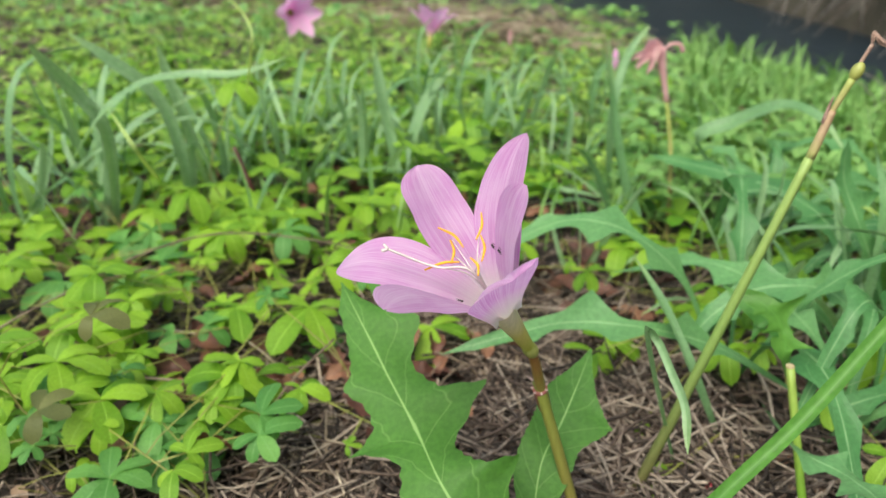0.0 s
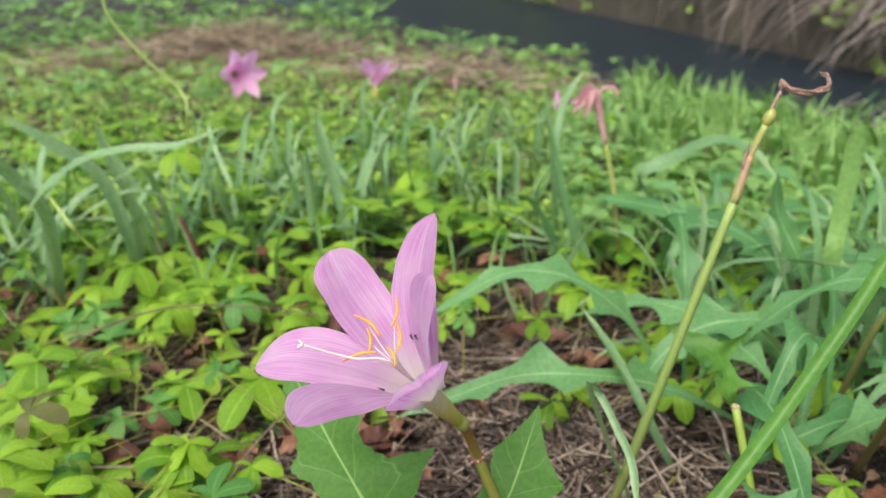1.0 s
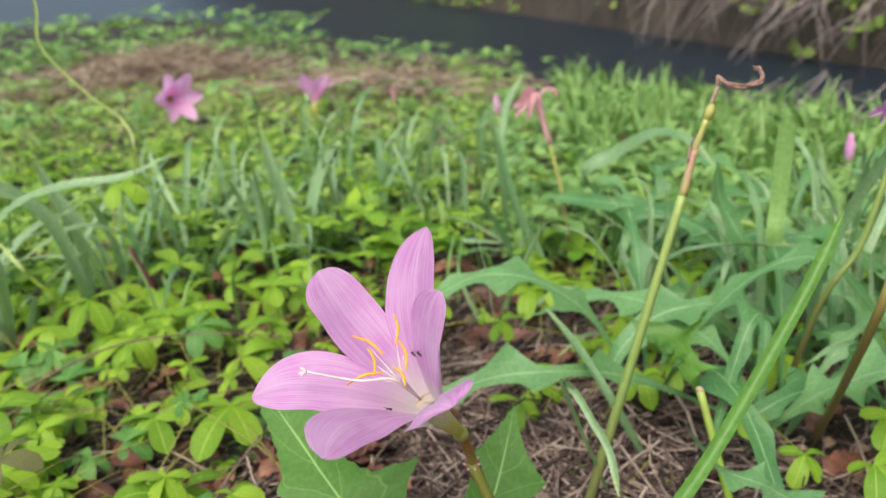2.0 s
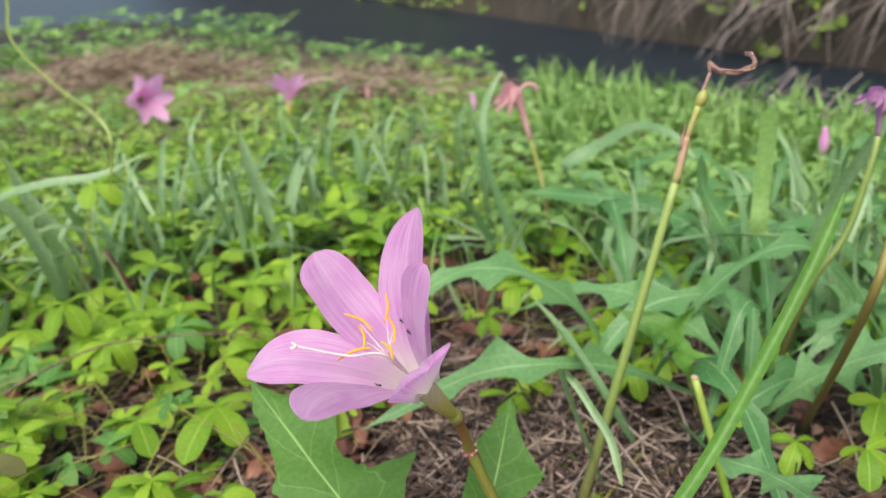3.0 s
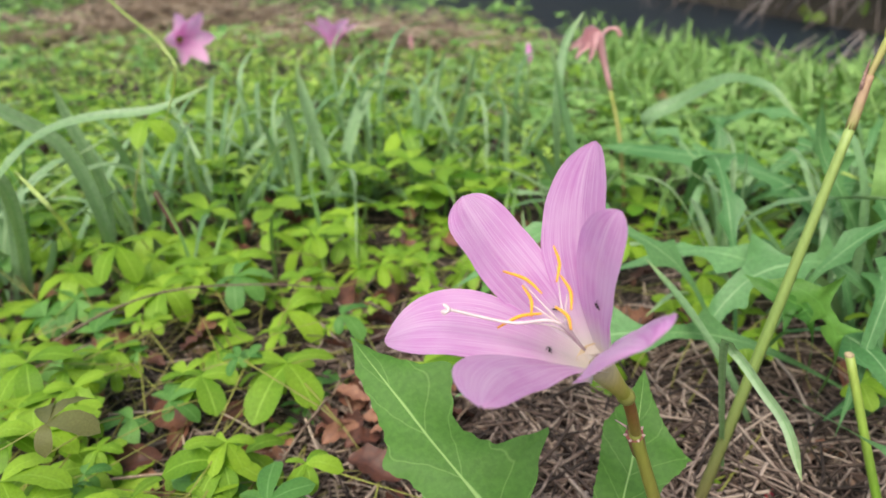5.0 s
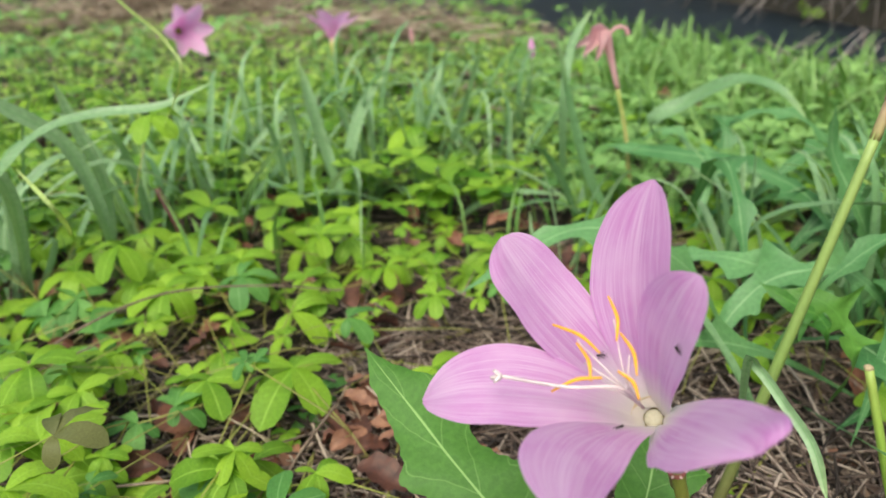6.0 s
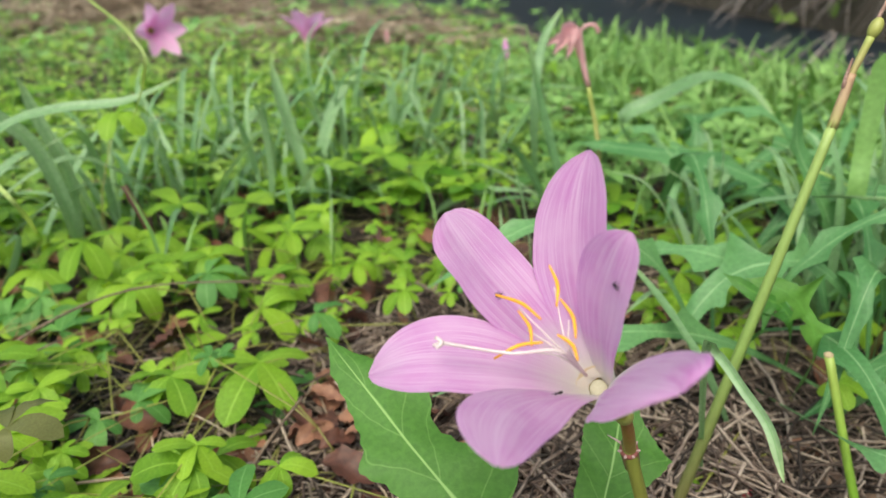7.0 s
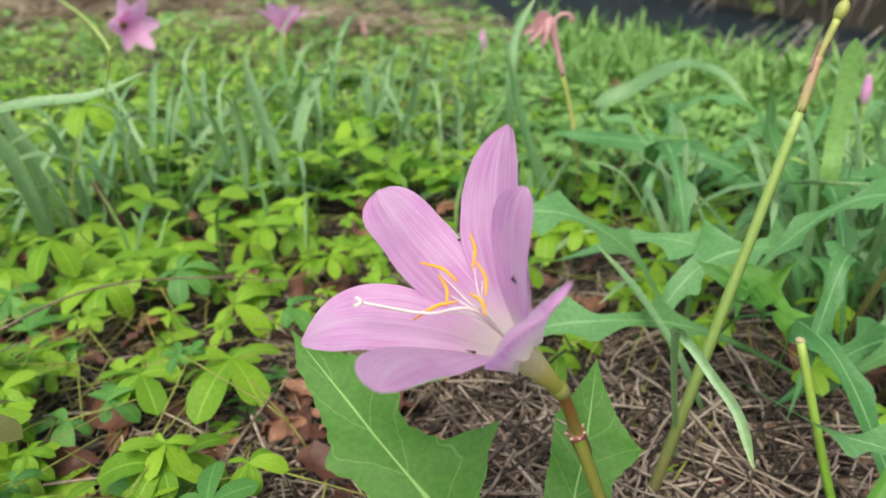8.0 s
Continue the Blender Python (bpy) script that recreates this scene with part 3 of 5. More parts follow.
thistle = thing("sow_thistle", (0.068, 0.262, terrain(0.068, 0.262)), "young sow thistle with two jagged mid-green leaves", "plant")
base = thistle.location
LEFTSIDE = [(0, .12), (0.14, .2), (0.3, .45), (0.37, 1.0), (0.43, .55), (0.52, .34), (0.60, .82), (0.655, .44), (0.70, .42), (0.755, .60), (0.80, .38), (0.94, .2), (1, .01)]
RIGHTSIDE = [(0, .12), (0.14, .2), (0.3, .4), (0.37, .95), (0.43, .5), (0.53, .34), (0.615, 1.05), (0.67, .48), (0.75, .34), (0.84, .76), (0.90, .34), (1, .01)]
pts = [Vector(p) - base for p in [(0.066, 0.258, terrain(0.066, 0.258))] + [(0.045, 0.245, 0.09)] + [(0.025, 0.241, 0.119), (0.016, 0.257, 0.124), (0.001, 0.287, 0.132), (-0.017, 0.319, 0.144), (-0.038, 0.355, 0.161)][1:]]
bm = blade(bmesh.new(), pts, None, 130, Vector((0.1, -0.75, 0.65)), -0.10, 12, 0.12, 0.4, teeth(outline(LEFTSIDE, 0.034), 0.10, 30), teeth(outline(RIGHTSIDE, 0.034), 0.10, 28), sweep=0.10)
part("leaf", bm, THISTLE, thistle, "broad jagged leaf with a pale midrib")
L2 = [(0, .003), (0.2, .005), (0.36, .0106), (0.466, .0112), (0.6, .0122), (0.722, .0132), (0.8, .0095), (0.881, .0054), (0.95, .0022), (1, .0003)]
R2 = [(0, .003), (0.2, .005), (0.36, .012), (0.44, .0132), (0.53, .0122), (0.617, .0185), (0.67, .021), (0.717, .0156), (0.832, .0069), (0.95, .0022), (1, .0003)]
pts = [Vector(p) - base for p in ((0.068, 0.275, terrain(0.068, 0.275)), (0.052, 0.276, 0.085), (0.0531, 0.2915, 0.1098), (0.0624, 0.3076, 0.1199), (0.0708, 0.3228, 0.1297), (0.0783, 0.3381, 0.1394))]
bm = blade(bmesh.new(), pts, None, 90, Vector((0, -0.407, 0.913)), 0.10, 12, 0.06, 1.4, teeth(outline(L2, 1.0), 0.05, 30), teeth(outline(R2, 1.0), 0.05, 30))
part("leaf", bm, THISTLE, thistle, "smaller jagged leaf behind the flower stem")


def stalk_thing(name, pts, r, mat, label, category="stem", n=16):
    base = Vector((pts[0][0], pts[0][1], terrain(pts[0][0], pts[0][1]) - 0.004))
    ob = thing(name, base, label, category)
    local = [Vector(p) - base for p in pts]
    local[0] = Vector((0, 0, 0))
    part("stalk", tube(bmesh.new(), local, r, n, 9), mat, ob)
    return ob, local


seeding, sp_pts = stalk_thing("spent_rain_lily", [(0.107, 0.342, 0.038), tuple(Vector((0.107, 0.342, 0.038)).lerp(Vector([(0.121, 0.366, 0.039), (0.13, 0.343, 0.124), (0.148, 0.356, 0.167), (0.161, 0.36, 0.199), (0.169, 0.364, 0.227), (0.174, 0.366, 0.245), (0.179, 0.366, 0.259)][4]), 0.5)), [(0.121, 0.366, 0.039), (0.13, 0.343, 0.124), (0.148, 0.356, 0.167), (0.161, 0.36, 0.199), (0.169, 0.364, 0.227), (0.174, 0.366, 0.245), (0.179, 0.366, 0.259)][4]], lambda s: 0.0029 - 0.0009 * s, GREENSTEM, "tall spent rain lily stalk with seed pod and withered flower")
local = [Vector(p) - seeding.location for p in [(0.121, 0.366, 0.039), (0.13, 0.343, 0.124), (0.148, 0.356, 0.167), (0.161, 0.36, 0.199), (0.169, 0.364, 0.227), (0.174, 0.366, 0.245), (0.179, 0.366, 0.259)]]
part("dry_node", tube(bmesh.new(), [local[4] - (local[5] - local[4]) * 0.15, local[4] * 0.5 + local[5] * 0.5, local[5]], lambda s: 0.0022 - 0.0005 * s, 8, 8), TANSTEM, seeding, "dry brown sheath on the stalk")
part("withered_bract", tube(bmesh.new(), [local[5] * 0.7 + local[4] * 0.3 + Vector((-0.0015, 0, 0)), local[5] + Vector((-0.002, 0, 0.001)), local[5] + Vector((-0.001, 0, 0.006))], lambda s: 0.0011 - 0.0008 * s, 6, 6), DRYPINK, seeding, "dark withered bract tip")
part("pod_stalk", tube(bmesh.new(), [local[5] - (local[6] - local[5]) * 0.2, local[6]], lambda s: 0.0012 + 0.0004 * s, 6, 8), PALESTEM, seeding, "pale yellow-green pod stalk")
axis = (local[6] - local[5]).normalized()
part("seed_pod", ball(bmesh.new(), local[6] + axis * 0.003, (0.0026, 0.0026, 0.0042), axis.to_track_quat("Z", "Y"), 8, 10), POD, seeding, "small green seed pod")
curl = [Vector(p) - seeding.location for p in [(0.181, 0.367, 0.265), (0.184, 0.367, 0.273), (0.184, 0.368, 0.277), (0.187, 0.366, 0.274), (0.19, 0.358, 0.274), (0.192, 0.351, 0.276), (0.195, 0.35, 0.278), (0.197, 0.356, 0.281), (0.197, 0.361, 0.281)]]
bm = tube(bmesh.new(), [local[6] + axis * 0.004] + curl[:2], lambda s: 0.0008, 6, 6)
for turn in (0.0, 2.1, 4.2):
    strand = [p + Vector((0, math.cos(turn + 1.3 * k), math.sin(turn + 1.3 * k))) * 0.0008 for k, p in enumerate(curl[1:])]
    tube(bm, strand, lambda s: 0.0004 + 0.0006 * math.sin(math.pi * min(1, s * 1.02)) * (0.65 + 0.35 * math.sin(31 * s + turn)), 34, 6)
part("withered_flower", bm, DRYPINK, seeding, "shrivelled brown flower curling sideways")

cut, cpts = stalk_thing("cut_stem", [(0.19, 0.311, 0.037), (0.1835, 0.3235, 0.07), (0.172, 0.342, 0.13)], lambda s: 0.0021 - 0.0002 * s, BRIGHTSTEM, "cut bright green flower stalk with a dry end")
tipv = cpts[-1]
part("cut_end", ball(bmesh.new(), tipv, (0.0021, 0.0021, 0.0014), None, 6, 9), CUTEND, cut, "dry tan cut end")

hs, hp = stalk_thing("brown_flower_stalk", [(0.285, 0.411, 0.029)] + [(0.265, 0.393, 0.026), (0.22, 0.315, 0.129), (0.234, 0.311, 0.17), (0.241, 0.311, 0.206), (0.245, 0.312, 0.231)][2:], lambda s: 0.0023 - 0.0005 * s, STEM, "olive brown leaning flower stalk")
wl, wp_ = stalk_thing("wilted_purple_lily", [(0.284, 0.451, 0.019), (0.279, 0.411, 0.127), (0.294, 0.405, 0.163), (0.303, 0.404, 0.206), (0.306, 0.406, 0.219)], lambda s: 0.0022 - 0.0006 * s, GREENSTEM, "wilted purple rain lily on a thin green stalk", "flower")


def wilted_head(parent, at, mat, size=0.04, lean=Vector((-0.6, -0.3, -0.4)), tube_dir=Vector((0.1, 0, 1.0)), slim=1.0):
    """A spent lily flower: the tube still stands, the limp tepals hang over to one side."""
    d = tube_dir.normalized()
    top = at + d * size
    part("tube", tube(bmesh.new(), [at, at + d * size * 0.5, top], lambda s: size * slim * (0.05 + 0.07 * s * s), 8, 8), mat, parent)
    for k in range(6):
        out = (Matrix.Rotation((k - 2.5) * 0.35, 3, "Z") @ lean).normalized()
        end = top + out * size * (0.46 + 0.10 * math.sin(k * 2.1)) + Vector((0, 0, -size * (0.16 + 0.13 * (k % 3))))
        bm = blade(bmesh.new(), [top - d * size * 0.25, top + out * size * 0.12 + d * size * 0.06, top + out * size * 0.3 - d * size * 0.12, end], oval(size * 0.075, 0.5, 0.35), 12, Vector((0.2, -0.7, 0.6)), 1.2, 4, 0.4, k)
        part("withered_tepal", bm, mat, parent)
    over = Vector((-lean.x, 0.1, 0)).normalized() * size
    part("withered_tepal", tube(bmesh.new(), [top - d * size * 0.1, top + over * 0.2 + d * size * 0.06, top + over * 0.38 + d * size * 0.05, top + over * 0.42 - d * size * 0.08], lambda s: size * (0.028 + 0.02 * s), 10, 6), mat, parent)


wilted_head(wl, wp_[-1], PURPLE, 0.024, Vector((-0.8, -0.2, 0.1)), Vector((-0.05, 0, 0.5)))
dryp = [(0.225, 0.735, 0.0), (0.217, 0.738, 0.09), (0.207, 0.745, 0.144)]
dl, dp = stalk_thing("faded_rain_lily", dryp, lambda s: 0.0024 - 0.0006 * s, PALESTEM, "faded pink rain lily drooping on a tan stalk", "flower")
wilted_head(dl, dp[-1], WILTED, 0.05, Vector((-0.95, 0.05, -0.05)), Vector((-0.22, 0.2, 1.0)), 0.95)


def blade_thing(name, pts, w, mat, label, facing=Vector((0.0, -0.7, 0.7)), n=22, fold=0.35, point=0.3, category="grass", across=4, twist=0.0, lobes=None, wave=0.05):
    base = Vector((pts[0][0], pts[0][1], terrain(pts[0][0], pts[0][1]) - 0.003))
    ob = thing(name, base, label, category)
    local = [Vector(p) - base for p in pts]
    local[0] = Vector((0, 0, 0))
    if lobes:
        l = teeth(outline(lobes[0], w), 0.03, 21)
        r = teeth(outline(lobes[1], w), 0.03, 19)
        bm = blade(bmesh.new(), local, None, max(n, 60), facing, fold, 8, wave, 0.0, l, r, twist, 0.15)
    else:
        bm = blade(bmesh.new(), local, strap(w, point), n, facing, fold, across, wave, 0.0, twist=twist)
    part("blade", bm, mat, ob)
    return ob


blade_thing("grass_blade", [(0.03, 0.172, 0.05), (0.055, 0.189, 0.13)] + [(0.083, 0.207, 0.162), (0.099, 0.218, 0.172), (0.121, 0.23, 0.188), (0.151, 0.248, 0.215), (0.17, 0.259, 0.236), (0.18, 0.265, 0.25)], 0.0023, BRIGHTBLADE, "long broad bright green grass blade", Vector((-0.6, -0.7, 0.3)), 30, 0.5, 0.12)
blade_thing("bent_grass_blade", [(0.14, 0.372, 0.038), (0.096, 0.311, 0.161), (0.098, 0.307, 0.165), (0.102, 0.294, 0.158), (0.105, 0.281, 0.151), (0.104, 0.268, 0.14)], 0.0018, BLADE, "thin bluish blade bent over at the top", Vector((-0.6, -0.7, 0.3)), 26, 0.4, 0.12)
blade_thing("dark_grass_blade", [(0.175, 0.4, 0.033), (0.148, 0.394, 0.087), (0.134, 0.416, 0.114), (0.119, 0.439, 0.135)], 0.0036, BLADE, "dark green pointed blade", Vector((0.6, -0.7, 0.3)), 20, 0.4, 0.25)
for key_pts, w, f in (([(0.173, 0.609, 0.018), (0.18, 0.684, 0.05), (0.164, 0.693, 0.088), (0.151, 0.704, 0.142), (0.142, 0.722, 0.206)], 0.0052, (0.5, -0.8, 0.2)), ([(0.177, 0.796, 0.003), (0.159, 0.749, 0.122), (0.169, 0.763, 0.18), (0.189, 0.774, 0.208)], 0.0040, (-0.4, -0.8, 0.2)), ([(-0.049, 0.719, 0.022), (-0.043, 0.791, 0.051), (-0.029, 0.809, 0.099), (-0.014, 0.819, 0.13), (0.006, 0.834, 0.149)], 0.0062, (-0.3, -0.8, 0.3)), ([(-0.036, 0.742, 0.021), (-0.054, 0.782, 0.087), (-0.065, 0.787, 0.14), (-0.07, 0.795, 0.175)], 0.0062, (0.5, -0.8, 0.2)),
                     ([(-0.408, 0.759, 0.02), (-0.27, 0.609, 0.151), (-0.239, 0.631, 0.178), (-0.207, 0.646, 0.184), (-0.163, 0.65, 0.185), (-0.125, 0.653, 0.198)], 0.0042, (-0.3, -0.6, 0.8)), ([(-0.3, 0.675, 0.024), (-0.268, 0.627, 0.134), (-0.278, 0.612, 0.175), (-0.285, 0.592, 0.201), (-0.29, 0.581, 0.219)], 0.0055, (0.5, -0.7, 0.4)), ([(-0.242, 0.708, 0.023), (-0.228, 0.676, 0.093), (-0.239, 0.67, 0.156), (-0.268, 0.655, 0.192), (-0.294, 0.647, 0.215)], 0.0055, (0.5, -0.7, 0.4)), ([(-0.25, 0.739, 0.021), (-0.233, 0.713, 0.107), (-0.241, 0.704, 0.162), (-0.246, 0.699, 0.197)], 0.0048, (0.4, -0.8, 0.2))):
    blade_thing("lily_leaf", key_pts, w, BLADE, "long narrow bluish green rain lily leaf arching from its tuft", Vector(f), 24, 0.3, 0.3)
blade_thing("strap_leaf", [(0.359, 0.577, 0.003), (0.31, 0.514, 0.11), (0.311, 0.517, 0.148), (0.315, 0.522, 0.184), (0.316, 0.523, 0.211)], 0.0058, HERB, "upright blunt strap-shaped bluish leaf", Vector((-0.5, -0.7, 0.4)), 24, 0.25, 0.08)
blade_thing("arching_leaf", [(0.366, 0.852, -0.018), (0.244, 0.751, 0.099), (0.269, 0.731, 0.131), (0.297, 0.704, 0.154), (0.315, 0.672, 0.154), (0.329, 0.648, 0.135)], 0.0075, BLADE, "broad pale green arching grass leaf", Vector((0.0, -0.6, 0.8)), 24, 0.3, 0.45)
blade_thing("tendril", [(-0.299, 1.089, 0.003), (-0.14, 0.602, 0.205), (-0.141, 0.608, 0.235), (-0.163, 0.606, 0.262), (-0.182, 0.604, 0.294), (-0.179, 0.607, 0.32), (-0.182, 0.606, 0.342)], 0.0011, PALEBLADE, "thin pale vine tendril curving upward", Vector((0.3, -0.8, 0.3)), 30, 0.3, 0.2, "vine")
blade_thing("tendril", [(-0.314, 0.831, 0.016), (-0.215, 0.566, 0.14), (-0.235, 0.57, 0.175)], 0.0014, PALEBLADE, "thin pale vine tendril leaning over the leaflets", Vector((0.3, -0.8, 0.3)), 24, 0.3, 0.2, "vine")
blade_thing("tendril", [(0.414, 0.568, -0.001), (0.335, 0.516, 0.097), (0.318, 0.525, 0.118), (0.295, 0.533, 0.131), (0.278, 0.543, 0.132)], 0.0014, PALEBLADE, "thin pale tendril hooking over between broad leaves", Vector((0.0, -0.6, 0.8)), 24, 0.3, 0.2, "vine")
redm = plain("dark_red_shoot", (0.09, 0.022, 0.026), 0.5)
stalk_thing("red_shoot", [(-0.175, 0.715, 0.022), (-0.179, 0.704, 0.062), (-0.194, 0.714, 0.101)], lambda s: 0.004 - 0.0015 * s, redm, "dark red pointed shoot", "shoot")

DEEP_A = [(0, .12), (0.2, .18), (0.3, .3), (0.36, .95), (0.40, .35), (0.48, .30), (0.56, 1.25), (0.61, .5), (0.70, .34), (0.76, .85), (0.80, .4), (0.9, .3), (1, .02)]
DEEP_B = [(0, .12), (0.22, .18), (0.33, .35), (0.40, 1.3), (0.45, .4), (0.54, .32), (0.60, 1.7), (0.68, .5), (0.8, .45), (0.9, .28), (1, .02)]
lob = (([(0.268, 0.438, 0.022), (0.204, 0.42, 0.068), (0.168, 0.423, 0.087), (0.123, 0.414, 0.104), (0.079, 0.414, 0.106), (0.041, 0.404, 0.101), (0.008, 0.399, 0.092)], 0.0115, (0.0, -0.55, 0.85)), ([(0.238, 0.415, 0.026), (0.254, 0.39, 0.069), (0.269, 0.371, 0.098), (0.284, 0.346, 0.122), (0.303, 0.332, 0.128)], 0.0145, (0.0, -0.55, 0.85)), ([(0.313, 0.498, 0.013), (0.272, 0.454, 0.078), (0.255, 0.464, 0.099), (0.233, 0.467, 0.105), (0.201, 0.467, 0.1), (0.174, 0.457, 0.085), (0.161, 0.443, 0.074)], 0.015, (0.0, -0.5, 0.9)), ([(0.241, 0.458, 0.023), (0.194, 0.397, 0.104), (0.189, 0.401, 0.117), (0.177, 0.405, 0.124), (0.163, 0.416, 0.132)], 0.011, (0.0, -0.7, 0.7)),
       ([(0.237, 0.442, 0.025), (0.18, 0.36, 0.117), (0.177, 0.367, 0.134), (0.168, 0.372, 0.145), (0.153, 0.381, 0.149)], 0.011, (0.1, -0.8, 0.5)), ([(0.285, 0.467, 0.018), (0.287, 0.511, 0.079), (0.299, 0.589, 0.097), (0.271, 0.652, 0.102), (0.228, 0.711, 0.096), (0.197, 0.742, 0.094)], 0.0185, (0.0, -0.6, 0.8)), ([(0.346, 0.512, 0.009), (0.312, 0.522, 0.079), (0.293, 0.527, 0.117), (0.278, 0.538, 0.15), (0.274, 0.538, 0.18)], 0.013, (0.2, -0.8, 0.3)), ([(0.222, 0.461, 0.024), (0.173, 0.323, 0.1), (0.179, 0.287, 0.114), (0.18, 0.262, 0.122), (0.175, 0.241, 0.13)], 0.010, (0.0, -0.5, 0.9)))
for k, (key_pts, w, f) in enumerate(lob):
    blade_thing("lobed_leaf", key_pts, w, LETTUCE if k not in (3, 4) else BRIGHTBLADE, "long deeply lobed bluish green leaf arching over the ground" if k not in (3, 4) else "curled bright green lobed leaf",
                Vector(f), 60, -0.12 if k % 2 else 0.15, category="leaf", lobes=(DEEP_A, DEEP_B) if k % 2 == 0 else (DEEP_B, DEEP_A), wave=0.15)
blade_thing("strap_leaf", [(0.346, 0.512, 0.009), (0.304, 0.453, 0.112), (0.309, 0.438, 0.171), (0.318, 0.421, 0.215), (0.332, 0.418, 0.243)], 0.0034, BLADE, "broad bluish green grass leaf leaning outward", Vector((-0.5, -0.8, 0.2)), 24, 0.3, 0.3)

# ---- far pink lilies on the bank ----


def far_lily(top, face, size, label, mat=FARTEPAL):
    base = Vector((top[0] + 0.01, top[1] + 0.02, 0))
    base.z = terrain(base.x, base.y) - 0.004
    ob = thing("rain_lily", base, label, "flower", "far rain lilies")
    a = Vector(face).normalized()
    ov = Vector(top) - base - a * size * 0.75
    part("stem", tube(bmesh.new(), [(0, 0, 0), ov * 0.6 + Vector((0.004, 0, 0)), ov], 0.0024, 10, 7), GREENSTEM, ob)
    part("tube", tube(bmesh.new(), [ov, ov + a * size * 0.45], lambda s: 0.002 + 0.0035 * s, 6, 8), TUBE, ob)
    side = a.orthogonal().normalized()
    for k in range(6):
        r = Matrix.Rotation(k * math.pi / 3 + 0.3, 3, a) @ side
        tip = ov + a * size * (0.95 + 0.06 * math.sin(k * 2.3)) + r * size * 0.62
        part("tepal", tepal(tip, size * 0.2, ov + a * size * 0.3, a, cup=0.3, seed=k, n=12, across=6), mat, ob)
    return ob


far_lily((-0.2644, 1.362, 0.115), (0.62, -0.72, 0.12), 0.072, "bright pink rain lily facing aside among grass")
far_lily((-0.0376, 1.40, 0.106), (0.10, 0.22, 1.0), 0.072, "pink rain lily opening upward above the grass")


def bud(x, y, h, mat, label):
    base = Vector((x, y, terrain(x, y) - 0.003))
    ob = thing("rain_lily_bud", base, label, "flower bud", "lily buds")
    part("stem", tube(bmesh.new(), [(0, 0, 0), (0.003, 0, h * 0.5), (0, 0, h)], 0.0018, 8, 6), GREENSTEM, ob)
    part("bud", tube(bmesh.new(), [(0, 0, h - 0.002), (0, 0, h + 0.013), (-0.001, 0, h + 0.03)], lambda s: 0.0012 + 0.0042 * math.sin(math.pi * min(0.97, s * 0.9 + 0.08)), 8, 7), mat, ob)


# ---- leaflets ----
def leaflet_mesh(name, length, w, mat, droop, seed):
    pts = [(0, 0, 0), (length * 0.35, 0, droop * 0.15 * length + 0.1 * length), (length * 0.7, 0, -droop * 0.25 * length + 0.08 * length), (length, 0, -droop * length)]
    return finish(name, blade(bmesh.new(), pts, oval(w, 0.64, 0.08), 8, Vector((0.0, 0.0, 1.0)), 0.08, 4, 0.05, seed), mat)


LEAFLETS = {}
for tone, mat in (("bright", CLOVER), ("deep", CLOVERDARK), ("olive", OLIVE)):
    LEAFLETS[tone] = [leaflet_mesh("leaflet", 0.028, 0.0074, mat, d, d * 9) for d in (-0.02, 0.06, 0.16, 0.32)]
PETIOLE = finish("petiole", tube(bmesh.new(), [(0, 0, 0), (0.06, 0.03, 0.5), (0, 0, 1)], 0.0005, 6, 5), STEM)
rng = random.Random(4)


def senna(x, y, h, size=1.0, leaves=1, tone="bright", heading=None, count=None, tilt=0.25):
    """A low plant with stalked leaves of four or six rounded leaflets in pairs."""
    base = Vector((x, y, terrain(x, y) - 0.002))
    words = {"bright": "low plant with paired rounded yellow-green leaflets", "deep": "low plant with paired rounded bluish green leaflets", "olive": "small plant with folded olive brown leaflets"}
    ob = thing("leaflet_plant", base, words[tone], "plant", "low leaflet plants")
    for j in range(leaves):
        ang = rng.gauss(-1.57, 0.9) + j * 2.1 if heading is None else heading + j * 2.1
        off = Vector((math.cos(ang), math.sin(ang), 0)) * (0.0 if leaves == 1 else 0.016 * size)
        top = off + Vector((rng.uniform(-0.006, 0.006), rng.uniform(-0.006, 0.006), h * rng.uniform(0.8, 1.05)))
        pet = part("petiole", PETIOLE, None, ob)
        d = top
        pet.matrix_basis = Matrix.LocRotScale(None, d.to_track_quat("Z", "Y"), Vector((1, 1, 1)) * 1.0) @ Matrix.Diagonal((1, 1, d.length, 1))
        n = count or rng.choice((4, 4, 5, 6))
        for k in range(n):
            a = ang + (k - (n - 1) / 2) * (1.12 if n <= 4 else 0.98) + rng.uniform(-0.15, 0.15)
            me = LEAFLETS[tone][min(3, max(0, int(rng.gauss(1.4, 0.9))))]
            lf = part("leaflet", me, None, ob)
            s = size * rng.uniform(0.8, 1.12) * (0.72 if abs(k - (n - 1) / 2) > 1.2 else 1.0)
            lf.matrix_basis = Matrix.LocRotScale(top, Euler((rng.uniform(-0.3, 0.3), rng.uniform(-0.1, 0.3) + tilt * (1.6 if math.sin(a) < -0.3 else -0.4), a)), Vector((s, s, s)))
    return ob


